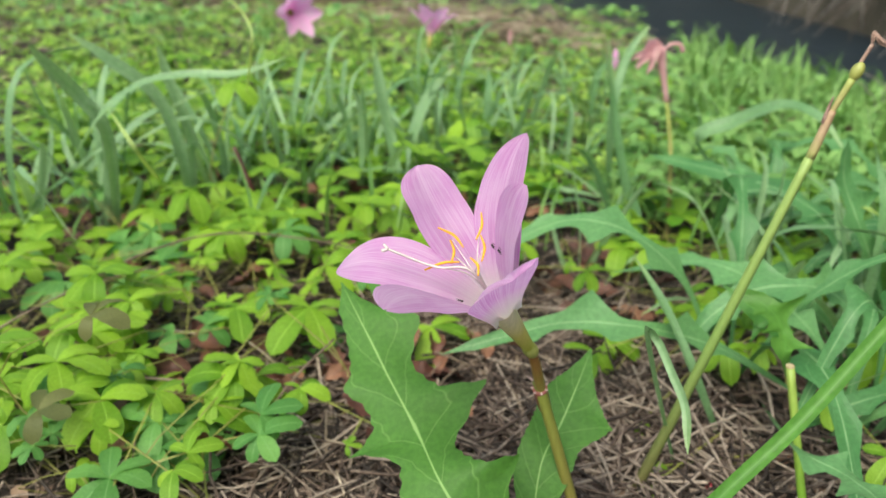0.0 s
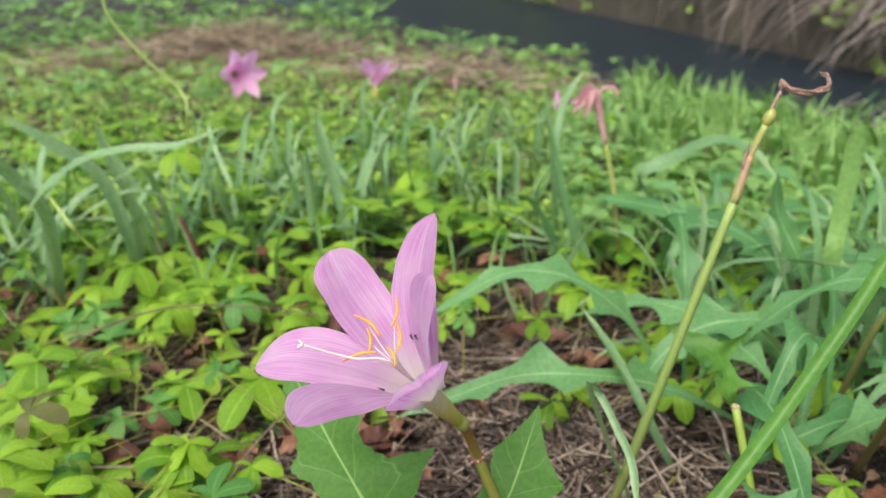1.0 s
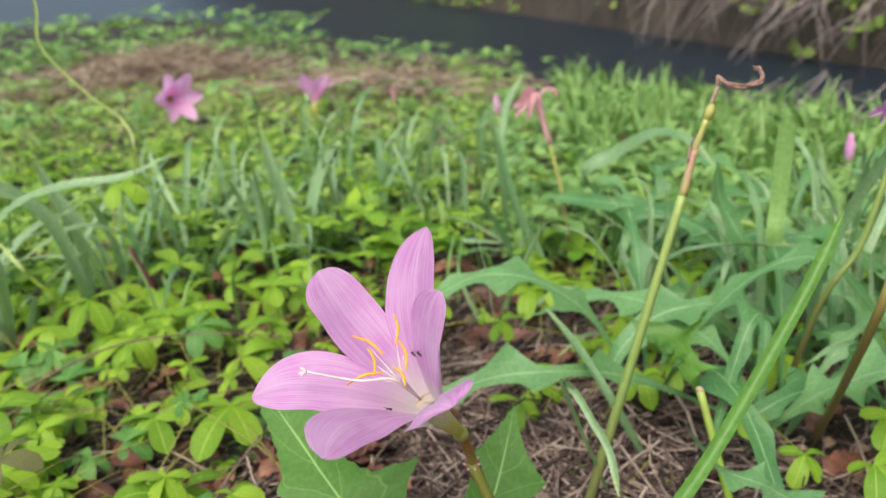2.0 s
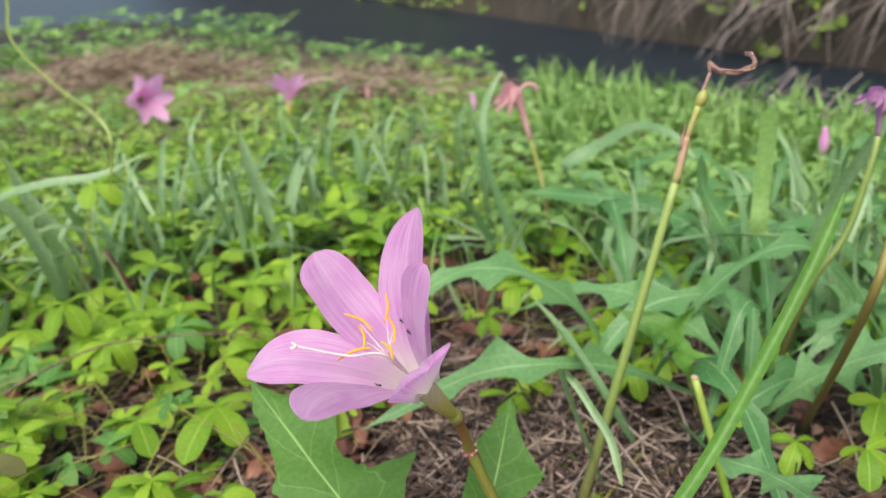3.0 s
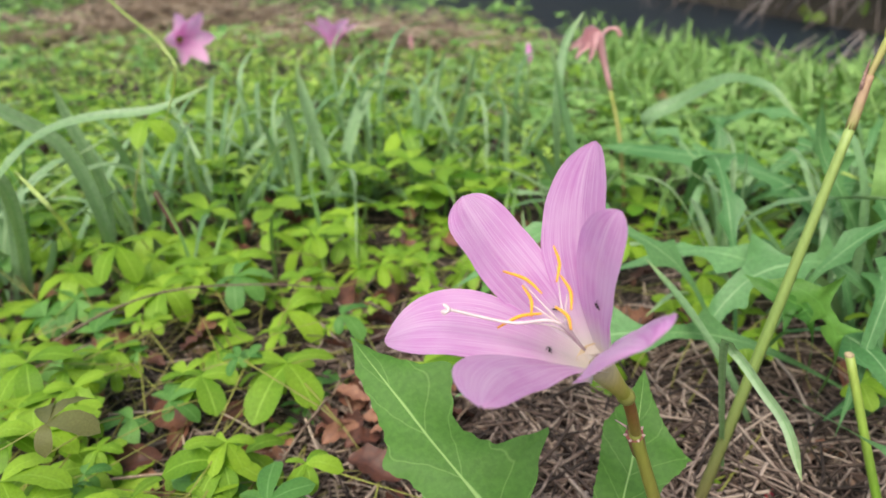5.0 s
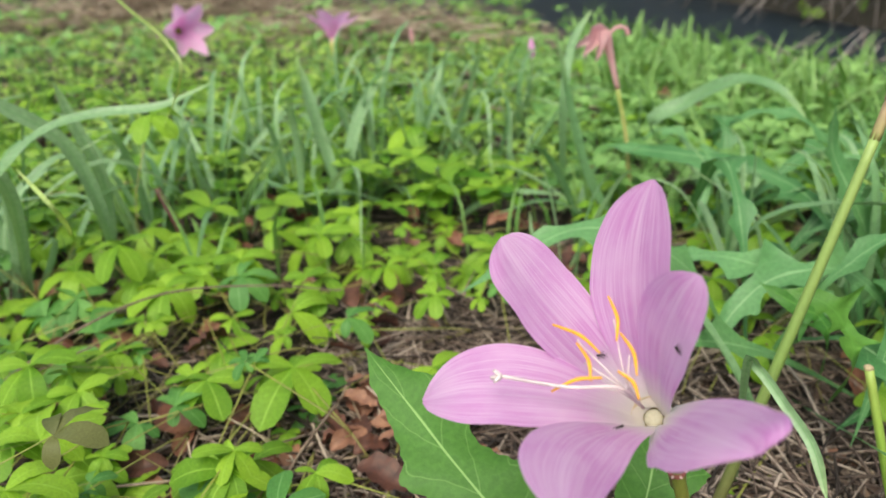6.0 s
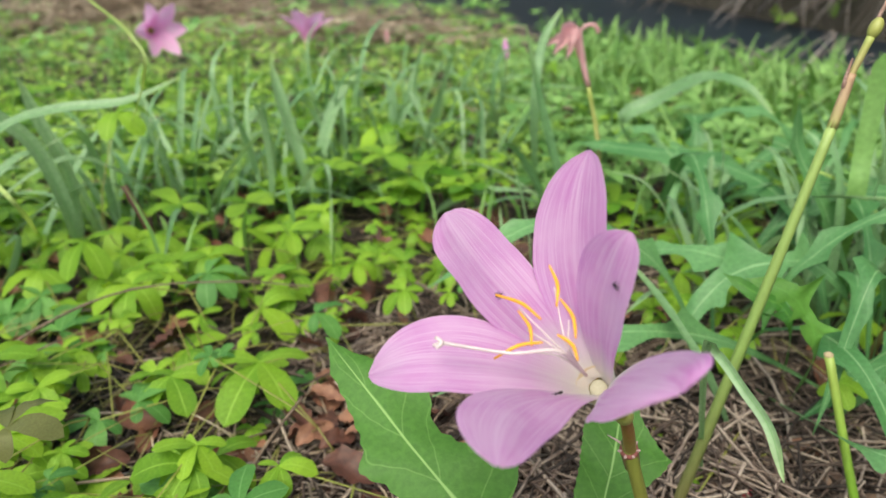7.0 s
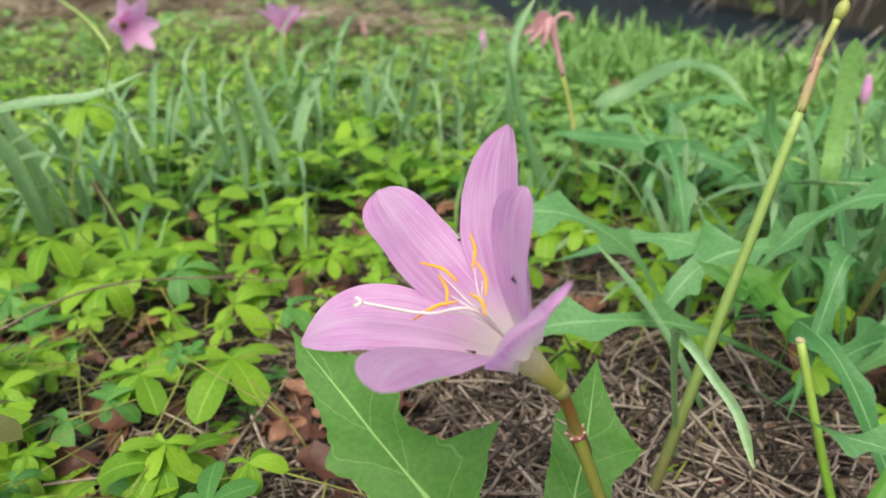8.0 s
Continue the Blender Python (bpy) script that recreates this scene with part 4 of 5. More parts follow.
# the plants that stand out
for x, y, h, size, n, heading in ((-0.166, 0.589, 0.055, 1.15, 5, -1.6), (-0.075, 0.467, 0.058, 1.35, 4, -1.7), (-0.215, 0.47, 0.06, 1.15, 5, -1.2), (-0.123, 0.405, 0.045, 0.9, 5, -1.5), (-0.20, 0.52, 0.05, 1.0, 4, -0.9),
                                  (-0.062, 0.375, 0.05, 0.62, 5, -1.4), (-0.10, 0.385, 0.052, 0.62, 5, -1.8), (-0.14, 0.37, 0.05, 0.85, 5, -1.3), (-0.045, 0.36, 0.03, 0.3, 4, 0.4), (-0.005, 0.47, 0.04, 1.1, 4, -1.0),
                                  (-0.172, 0.36, 0.05, 1.0, 5, -1.0), (-0.21, 0.62, 0.08, 1.1, 4, -1.5), (-0.19, 0.73, 0.13, 1.2, 4, -1.2), (0.03, 0.82, 0.10, 1.1, 5, -1.5), (0.20, 0.53, 0.05, 0.9, 4, -1.4), (0.26, 0.33, 0.05, 0.8, 4, -1.4), (0.31, 0.37, 0.045, 0.9, 4, -1.7), (0.30, 0.31, 0.04, 0.8, 5, -1.3), (0.335, 0.34, 0.05, 0.9, 4, -1.6), (0.24, 0.36, 0.035, 0.7, 4, -1.8), (0.22, 0.40, 0.05, 0.8, 4, -1.2), (0.29, 0.46, 0.05, 0.9, 5, -1.5), (0.115, 0.345, 0.012, 0.3, 4, -1.5), (0.125, 0.36, 0.014, 0.28, 5, -1.2), (0.12, 0.40, 0.012, 0.3, 5, -0.8), (0.36, 0.30, 0.05, 0.9, 5, -1.5)):
    senna(x, y, h, size, 1, "bright", heading, n)
for x, y, h in ((-0.16, 0.34, 0.10), (-0.19, 0.345, 0.055)):
    senna(x, y, h, 0.75, 1, "olive", 0.3, 4)
for k in range(20):
    senna(rng.uniform(-0.26, -0.10), rng.uniform(0.335, 0.41), rng.uniform(0.02, 0.045), rng.uniform(0.6, 1.05), 1, "bright" if k % 5 else "deep")
keep, carpet = [], []
tries = 0
while len(keep) < 500 and tries < 14000:
    tries += 1
    y = 0.33 + 1.1 * rng.random() ** 1.35
    x = rng.uniform(-0.46, 0.02) * (0.32 + y * 0.95) + 0.03
    if rng.random() < 0.14:
        x = rng.uniform(0.05, 0.55) * (0.4 + y)
    if abs(x - 0.03) < 0.07 and y < 0.5 or (x > -0.08 and y < 0.47) or abs(x - 0.085) < 0.05 and y < 0.45:
        continue
    if y < 0.62 and rng.random() < 0.12 and noise.noise(Vector((x * 14, y * 14, 5))) < 0.15:
        continue
    if any((x - a) ** 2 + (y - b) ** 2 < (0.016 + 0.012 * y) ** 2 for a, b in keep):
        continue
    keep.append((x, y))
    deep = rng.random() < 0.15
    if y > 0.72:
        carpet.append((x, y, rng.uniform(0.02, 0.06), rng.choice((0.6, 0.75, 0.95, 1.1))))
        continue
    senna(x, y, rng.uniform(0.02, 0.06), rng.choice((0.45, 0.6, 0.75, 0.95, 1.1)), rng.choice((1, 1, 2, 2)), "deep" if deep else "bright")

bm = bmesh.new()
for x, y, h, size in carpet:
    for j in range(2):
        p = Vector((x + rng.gauss(0, 0.014), y + rng.gauss(0, 0.014), terrain(x, y) + h * rng.uniform(0.7, 1.2)))
        turn = rng.uniform(0, 6.28)
        for k in range(5):
            a, l = turn + k * 1.15 + rng.uniform(-0.15, 0.15), 0.028 * size * rng.uniform(0.7, 1.1)
            d = Vector((math.cos(a), math.sin(a), rng.uniform(-0.35, 0.25)))
            blade(bm, [p, p + d * l * 0.5 + Vector((0, 0, l * 0.1)), p + d * l], oval(l * 0.27, 0.62, 0.08), 6, Vector((0, 0, 1)), 0.1, 2)
tagged(new("leaflet_carpet", finish("leaflet_carpet", bm, CARPET)), "carpet of paired rounded yellow-green leaflets behind the near ones", "plants", kind="stuff")

# ---- tufts of narrow rain lily leaves ----
BLADES = []
for i in range(6):
    L = 0.2
    bend = (0.012, 0.03, 0.06, 0.09, 0.04, 0.13)[i]
    pts = [(0, 0, 0), (bend * 0.15, 0.003, L * 0.4), (bend * 0.55, 0.0, L * 0.78), (bend * 1.3, -0.004, L * (0.98 - bend * 2.2))]
    BLADES.append(finish("leaf_blade", blade(bmesh.new(), pts, strap(0.0025 + 0.0005 * (i % 3), 0.5), 12, Vector((-1.0, 0.1, 0.2)), 0.3, 2, 0.03, i, twist=0.5 * (i % 3 - 1)), BLADE))


def tuft(x, y, n, size, spread=0.5, name="lily_leaf_tuft", label="tuft of long narrow bluish green leaves"):
    ob = thing(name, (x, y, terrain(x, y) - 0.003), label, "grass", "tufts of narrow leaves")
    for k in range(int(n * 1.15)):
        a = rng.uniform(0, 6.283)
        b = part("leaf_blade", rng.choice(BLADES), None, ob)
        s = size * rng.uniform(0.55, 1.15)
        b.matrix_basis = Matrix.LocRotScale((rng.gauss(0, 0.012), rng.gauss(0, 0.012), 0), Euler((rng.gauss(0, spread * 0.4), rng.gauss(0.12, spread * 0.5), a)), Vector((rng.uniform(0.8, 1.15), rng.uniform(0.8, 1.15), s)))


for x, y, n, size in ((-0.22, 0.74, 12, 0.8), (-0.15, 0.78, 12, 0.85), (-0.08, 0.80, 14, 0.8), (-0.02, 0.85, 12, 0.85), (0.04, 0.9, 12, 0.8), (-0.30, 0.68, 10, 0.9), (-0.37, 0.66, 9, 0.9), (-0.12, 0.92, 12, 0.8), (0.0, 1.0, 12, 0.85),
                      (0.09, 1.0, 12, 0.8), (0.14, 0.88, 9, 0.75), (-0.26, 0.95, 9, 0.7), (-0.05, 1.12, 10, 0.65), (0.08, 1.15, 10, 0.65), (0.19, 1.05, 10, 0.7), (0.27, 0.85, 6, 0.7), (0.17, 0.70, 6, 0.75), (0.33, 0.60, 7, 0.8), (0.40, 0.56, 7, 0.9), (0.36, 0.48, 6, 0.8), (0.2, 1.3, 9, 0.6), (0.02, 1.32, 9, 0.6), (0.38, 1.1, 8, 0.6), (-0.42, 0.86, 8, 0.7)):
    tuft(x, y, n, size)

for x, y, n, size in ((0.24, 0.56, 9, 0.8), (0.31, 0.52, 9, 0.85), (0.38, 0.52, 10, 0.95), (0.43, 0.62, 9, 0.9), (0.35, 0.42, 8, 0.85), (0.28, 0.66, 8, 0.7), (0.47, 0.55, 9, 0.9), (0.12, 0.60, 6, 0.6), (0.52, 0.75, 9, 0.8), (-0.34, 0.74, 10, 0.8), (-0.18, 0.86, 10, 0.8), (0.05, 0.78, 8, 0.75)):
    tuft(x, y, n, size, 0.75)

# broad leaves of lettuce-like plants on the slope beside the stalks
for k, (x, y, n) in enumerate(((0.30, 0.50, 7), (0.27, 0.42, 5), (0.40, 0.58, 7), (0.36, 0.42, 6), (0.20, 0.47, 4), (0.46, 0.72, 6), (0.32, 0.74, 5), (0.44, 0.50, 5), (0.58, 0.85, 6))):
    ob = thing("lettuce_plant", (x, y, terrain(x, y) - 0.003), "clump of long lobed bluish green leaves", "plant", "broad-leaved clumps")
    for j in range(n):
        a = 6.283 * j / n + rng.uniform(-0.4, 0.4)
        l, h = rng.uniform(0.10, 0.19), rng.uniform(0.05, 0.12)
        d = Vector((math.cos(a), math.sin(a), 0)) * l
        pts = [(0, 0, 0), d * 0.25 + Vector((0, 0, h * 0.75)), d * 0.6 + Vector((0, 0, h)), d + Vector((0, 0, h * rng.uniform(0.2, 0.8)))]
        sides = (DEEP_A, DEEP_B) if j % 2 else (DEEP_B, DEEP_A)
        w = rng.uniform(0.008, 0.013)
        bm = blade(bmesh.new(), pts, None, 36, Vector((0, -0.4, 0.9)), 0.1, 6, 0.15, j, outline(sides[0], w), outline(sides[1], w), 0.0, 0.15)
        part("leaf", bm, LETTUCE, ob)

# ---- litter on the ground ----
def dead_leaf(x, y, size, turn, lift=0.006, mat=None, roll=0.0, label="curled dead brown leaf lying on the ground"):
    ob = new("dead_leaf", DEAD[rng.randrange(len(DEAD))] if mat is None else mat)
    ob.matrix_basis = Matrix.LocRotScale((x, y, terrain(x, y) + lift), Euler((roll + rng.uniform(-0.25, 0.25), rng.uniform(-0.3, 0.2), turn)), Vector((size, size, size)))
    return tagged(ob, label, "dead leaf", "fallen leaves")


DEAD = []
for i in range(4):
    pts = [(-0.02, 0, 0), (-0.007, 0.001, 0.003 + 0.001 * i), (0.008, -0.001, 0.003), (0.021, 0.001, -0.001 + 0.002 * i)]
    DEAD.append(finish("dead_leaf", blade(bmesh.new(), pts, oval(0.0105, 0.5, 0.1), 14, Vector((0, 0, 1)), 0.3 + 0.12 * i, 6, 0.2, i), DEADLEAF))
for x, y, s, a in ((0.028, 0.475, 0.95, 1.9), (0.048, 0.468, 0.7, 2.6), (-0.01, 0.43, 0.8, 0.5), (-0.03, 0.44, 0.7, 2.2), (0.005, 0.415, 0.6, 1.2), (-0.038, 0.63, 0.75, 1.4), (-0.328, 0.63, 1.3, 0.3), (-0.29, 0.65, 1.0, 1.9), (-0.25, 0.50, 1.1, 0.8), (-0.27, 0.62, 1.2, -0.6),
                   (-0.04, 0.40, 0.55, 0.3), (0.285, 0.377, 0.8, 0.4), (0.16, 0.62, 0.8, 0.9), (0.12, 0.66, 0.9, 2.1), (0.20, 0.69, 0.8, 0.2)):
    dead_leaf(x, y, s, a)
for k in range(46):
    near = k % 2
    dead_leaf(rng.gauss(-0.03, 0.026) if near else rng.gauss(0.10, 0.05), rng.uniform(0.40, 0.47) if near else rng.uniform(0.50, 0.74), rng.uniform(0.45, 0.8), rng.uniform(0, 6.28), rng.uniform(0.012, 0.022), None, rng.uniform(-0.6, 0.6))
for x, y, size, turn in ((0.030, 0.462, 0.95, 1.9), (0.052, 0.458, 0.72, 2.6)):
    dead_leaf(x, y, size, turn, 0.022, None, 0.5, "rounded reddish brown dead leaf leaning on the litter")
for k in range(120):
    y = 0.35 + 0.55 * rng.random()
    dead_leaf(rng.uniform(-0.42, 0.02) * (0.35 + y), y, rng.uniform(0.4, 0.85), rng.uniform(0, 6.28), rng.uniform(0.008, 0.026), None, rng.uniform(-0.7, 0.7))
for k in range(70):
    y = rng.uniform(0.3, 1.3)
    x = rng.uniform(-0.4, 0.45) * (0.35 + 0.9 * y)
    dead_leaf(x, y, rng.uniform(0.35, 0.95), rng.uniform(0, 6.28), 0.004)


for k in range(22):
    dead_leaf(0.56 + rng.gauss(0, 0.06), 1.25 + rng.gauss(0, 0.05), rng.uniform(1.0, 1.9), rng.uniform(0, 6.28), 0.03)


def twig(pts, r, label="dry pale brown twig lying on the ground"):
    base = Vector(pts[0])
    base.z = terrain(base.x, base.y)
    loc = [Vector((p[0] - base.x, p[1] - base.y, terrain(p[0], p[1]) + p[2] - base.z)) for p in pts]
    ob = new("twig", finish("twig", tube(bmesh.new(), loc, lambda s: r * (1 - 0.5 * s) * (1 + 0.15 * math.sin(40 * s)), 14, 6), TWIG))
    ob.location = base
    tagged(ob, label, "twig", "fallen twigs")


twig([(-0.075, 0.40, 0.004), (-0.055, 0.45, 0.006), (-0.035, 0.47, 0.010), (-0.012, 0.505, 0.008)], 0.0024, "dry forked twig among dead leaves")
twig([(0.02, 0.50, 0.012), (0.06, 0.475, 0.014), (0.10, 0.45, 0.010)], 0.0014)
twig([(0.055, 0.49, 0.02), (0.058, 0.44, 0.012), (0.066, 0.40, 0.006)], 0.0015)
twig([(-0.10, 0.365, 0.004), (-0.08, 0.40, 0.03), (-0.055, 0.42, 0.05)], 0.0012)
twig([(-0.06, 0.55, 0.006), (-0.02, 0.53, 0.012), (0.01, 0.50, 0.02)], 0.0016)
twig([(-0.42, 0.86, 0.02), (-0.30, 0.80, 0.03), (-0.18, 0.78, 0.03)], 0.002)
for k in range(26):
    x, y = rng.uniform(-0.15, 0.22), rng.uniform(0.3, 0.55)
    a, l = rng.uniform(0, 6.28), rng.uniform(0.03, 0.08)
    twig([(x, y, 0.004), (x + math.cos(a) * l * 0.5, y + math.sin(a) * l * 0.5, rng.uniform(0.004, 0.012)), (x + math.cos(a + 0.2) * l, y + math.sin(a + 0.2) * l, 0.004)], rng.uniform(0.0006, 0.0012))

# dry runners trailing over the leaflets
for pts in ([(-0.26, 0.50, 0.03), (-0.21, 0.53, 0.05), (-0.16, 0.55, 0.06), (-0.10, 0.555, 0.055), (-0.05, 0.545, 0.05)], [(-0.30, 0.44, 0.02), (-0.24, 0.47, 0.045), (-0.19, 0.50, 0.055)],
            [(-0.36, 0.80, 0.05), (-0.28, 0.83, 0.05), (-0.18, 0.88, 0.03)], [(-0.24, 0.42, 0.01), (-0.17, 0.40, 0.03), (-0.11, 0.41, 0.02)]):
    twig(pts, 0.0011, "thin dry runner trailing over the leaflets")

# pale stalks standing up out of the litter
bm = bmesh.new()
for k in range(130):
    x, y = rng.gauss(-0.035, 0.05), rng.uniform(0.34, 0.47)
    a, l = rng.uniform(0, 6.28), rng.uniform(0.02, 0.055)
    p = Vector((x, y, terrain(x, y)))
    d = Vector((math.cos(a), math.sin(a), rng.uniform(0.15, 0.9))).normalized() * l
    tube(bm, [p, p + d * 0.5 + Vector((0, 0, 0.004)), p + d + Vector((0, 0, -0.003))], rng.uniform(0.0003, 0.0008), 4, 4, False)
tagged(new("dry_stalks", finish("dry_stalks", bm, BANKSTRAW)), "pale broken dry stalks sticking out of the litter", "straw", kind="stuff")

bm = bmesh.new()
for k in range(9000):
    y = 0.24 + 1.3 * rng.random() ** 1.8
    x = rng.uniform(-0.5, 0.5) * (0.25 + 0.95 * y) + 0.03
    a, l = rng.uniform(0, 6.28), rng.uniform(0.015, 0.06)
    z = terrain(x, y) + rng.uniform(0.0, 0.008)
    p = Vector((x, y, z))
    d = Vector((math.cos(a), math.sin(a), rng.uniform(-0.1, 0.14))) * l
    side = Vector((-math.sin(a + rng.uniform(-0.2, 0.2)), math.cos(a), 0)) * l * 0.12
    tube(bm, [p, p + d * 0.5 + side, p + d], rng.uniform(0.0003, 0.0008), 3, 3, False)
for k in range(3600):
    x, y = rng.gauss(0.06, 0.085), rng.uniform(0.26, 0.56)
    a, l = rng.uniform(0, 6.28), rng.uniform(0.02, 0.075)
    p = Vector((x, y, terrain(x, y) + rng.uniform(0.003, 0.014)))
    d = Vector((math.cos(a), math.sin(a), rng.uniform(-0.08, 0.2))) * l
    side = Vector((-math.sin(a), math.cos(a), 0)) * l * rng.uniform(-0.15, 0.15)
    tube(bm, [p, p + d * 0.5 + side, p + d], rng.uniform(0.0004, 0.0010), 3, 4, False)
tagged(new("straw_litter", finish("straw_litter", bm, STRAW)), "tangle of dry grass stalks over the soil", "straw", kind="stuff")

bm = bmesh.new()
for k in range(3000):
    y = 0.22 + 2.2 * rng.random() ** 1.7
    x = rng.uniform(-0.5, 0.5) * (0.3 + 1.0 * y) + 0.03
    p = Vector((x, y, terrain(x, y) + rng.uniform(0.001, 0.008)))
    a, l = rng.uniform(0, 6.28), rng.uniform(0.005, 0.015)
    d = Vector((math.cos(a), math.sin(a), rng.uniform(-0.35, 0.35)))
    blade(bm, [p, p + d * l * 0.5 + Vector((0, 0, 0.002)), p + d * l], oval(l * 0.28, 0.5, 0.1), 4, Vector((rng.uniform(-0.4, 0.4), rng.uniform(-0.4, 0.4), 1)), 0.4, 2, 0.1, k)
tagged(new("leaf_litter", finish("leaf_litter", bm, LITTER)), "small broken dead leaves over the soil", "leaf litter", kind="stuff")

for x, y in ((0.036, 0.375), (0.152, 0.349)):
    ob = new("red_berry", finish("red_berry", ball(bmesh.new(), (0, 0, 0), (0.0035, 0.0032, 0.0045), None, 8, 10), BERRY))
    ob.location = (x, y, terrain(x, y) + 0.0035)
    tagged(ob, "small fallen red berry on the litter", "berry")

for x, y, z, mat, words in ((0.245, 1.197, 0.085, FARTEPAL, "closed pink lily bud on a thin stalk"), (0.112, 1.615, 0.033, WILTED, "closed faded red lily bud on a thin stalk"), (0.556, 0.788, 0.09, FARTEPAL, "closed pink lily bud above broad leaves")):
    bud(x, y, z - terrain(x, y) - 0.012, mat, words)

# ---- meadow beyond: uncountable small leaves ----
def scatter(name, n, place, shape, mat, label, category):
    bm = bmesh.new()
    for k in range(n):
        shape(bm, *place(), k)
    tagged(new(name, finish(name, bm, mat)), label, category, kind="stuff")


def fan(lo, hi, x0, x1, power=1.0):
    def f():
        y = lo + (hi - lo) * rng.random() ** power
        x = rng.uniform(x0, x1) * (0.35 + y) + 0.12 * y
        return x, y
    return f


def grass_shape(h0, h1, w):
    def f(bm, x, y, k):
        h = rng.uniform(h0, h1)
        a = rng.uniform(0, 6.28)
        d = Vector((math.cos(a), math.sin(a), 0)) * h * rng.uniform(0.1, 0.7)
        p = Vector((x, y, terrain(x, y) - 0.003))
        blade(bm, [p, p + d * 0.3 + Vector((0, 0, h * 0.6)), p + d + Vector((0, 0, h * rng.uniform(0.75, 1.0)))], strap(w * rng.uniform(0.6, 1.3), 0.5), 4, Vector((math.cos(a) * -1, math.sin(a) * -1, 0.3)), 0.2, 2)
    return f


def weed_shape(h0, h1, l0, l1):
    def f(bm, x, y, k):
        h = rng.uniform(h0, h1)
        a = rng.uniform(0, 6.28)
        l = rng.uniform(l0, l1)
        p = Vector((x, y, terrain(x, y) + h))
        for j in range(rng.choice((2, 3, 3))):
            b = a + j * 2.0 + rng.uniform(-0.3, 0.3)
            d = Vector((math.cos(b), math.sin(b), rng.uniform(-0.35, 0.45))).normalized()
            blade(bm, [p, p + d * l * 0.5 + Vector((0, 0, l * 0.12)), p + d * l], oval(l * rng.uniform(0.2, 0.34), 0.55, 0.08), 4, Vector((0, 0, 1)), 0.25, 2)
    return f


scatter("fine_grass", 1500, fan(0.62, 1.9, -0.45, 0.7, 0.9), grass_shape(0.04, 0.12, 0.002), GRASS, "thin green grass among the leaf tufts", "grass")
scatter("herb_leaves", 2300, fan(0.7, 1.8, 0.06, 0.85, 1.0), weed_shape(0.015, 0.075, 0.012, 0.032), HERB, "soft green herbs covering the slope", "herbs")
scatter("weed_leaves", 5200, fan(0.8, 2.8, -0.8, 0.1, 1.0), weed_shape(0.008, 0.06, 0.010, 0.022), WEED, "low yellow-green weeds covering the bank", "weeds")
scatter("bank_grass", 3000, fan(0.95, 2.6, 0.14, 0.85, 1.0), grass_shape(0.04, 0.14, 0.0042), GRASS, "lush green grass along the top of the bank", "grass")
scatter("bank_weeds", 1500, fan(1.6, 4.5, -0.8, 0.5, 1.0), weed_shape(0.01, 0.08, 0.02, 0.05), HERB, "leafy green weeds along the water's edge", "weeds")

scatter("bank_bushes", 420, lambda: (rng.uniform(-1.9, -0.05), rng.uniform(2.9, 3.6)), weed_shape(0.02, 0.2, 0.03, 0.07), HERB, "leafy weeds at the brink of the bank", "weeds")
bm = bmesh.new()
for k in range(2600):
    x, y = fan(1.2, 3.8, -0.85, 0.5)()
    a, l = rng.uniform(0, 6.28), rng.uniform(0.04, 0.12)
    p = Vector((x, y, terrain(x, y) + rng.uniform(0.0, 0.02)))
    d = Vector((math.cos(a), math.sin(a), rng.uniform(-0.1, 0.25))) * l
    tube(bm, [p, p + d * 0.5 + Vector((0, 0, 0.006)), p + d], rng.uniform(0.0008, 0.002), 2, 3, False)
tagged(new("bank_straw", finish("bank_straw", bm, BANKSTRAW)), "dry brown straw strewn over the bank", "straw", kind="stuff")
bm = bmesh.new()
for k in range(900):
    x, y = rng.gauss(0.10, 0.13), rng.gauss(2.0, 0.07)
    a, l = rng.uniform(0, 6.28), rng.uniform(0.04, 0.12)
    p = Vector((x, y, terrain(x, y) + rng.uniform(0.02, 0.09)))
    d = Vector((math.cos(a), math.sin(a), rng.uniform(-0.2, 0.2))) * l
    tube(bm, [p, p + d * 0.5 + Vector((0, 0, 0.006)), p + d], rng.uniform(0.001, 0.0022), 2, 3, False)
tagged(new("straw_patch", finish("straw_patch", bm, BANKSTRAW)), "patch of dry brown straw behind the grass", "straw", kind="stuff")
# a heap of dry straw and earth on the bank
bm = bmesh.new()
for k in range(3200):
    a = rng.uniform(0, 6.28)
    r = abs(rng.gauss(0, 0.5))
    x, y = -0.5 + math.cos(a) * r * 0.9, 2.5 + math.sin(a) * r * 0.4
    z = terrain(x, y) + 0.13 * math.exp(-(r / 0.5) ** 2) * rng.random()
    b, l = rng.uniform(0, 6.28), rng.uniform(0.05, 0.16)
    p = Vector((x, y, z))
    d = Vector((math.cos(b), math.sin(b), rng.uniform(-0.2, 0.5))) * l
    tube(bm, [p, p + d * 0.5 + Vector((0, 0, 0.01)), p + d], rng.uniform(0.0008, 0.0022), 3, 3, False)
tagged(new("straw_heap", finish("straw_heap", bm, BANKSTRAW)), "heap of brown dry straw on the bank", "straw", kind="stuff")

# dry grey brush hanging over the water, and creepers on the far wall
def on_wall(a, z, out=0.03):
    return foot + along * a - outward * out + Vector((0, 0, z))


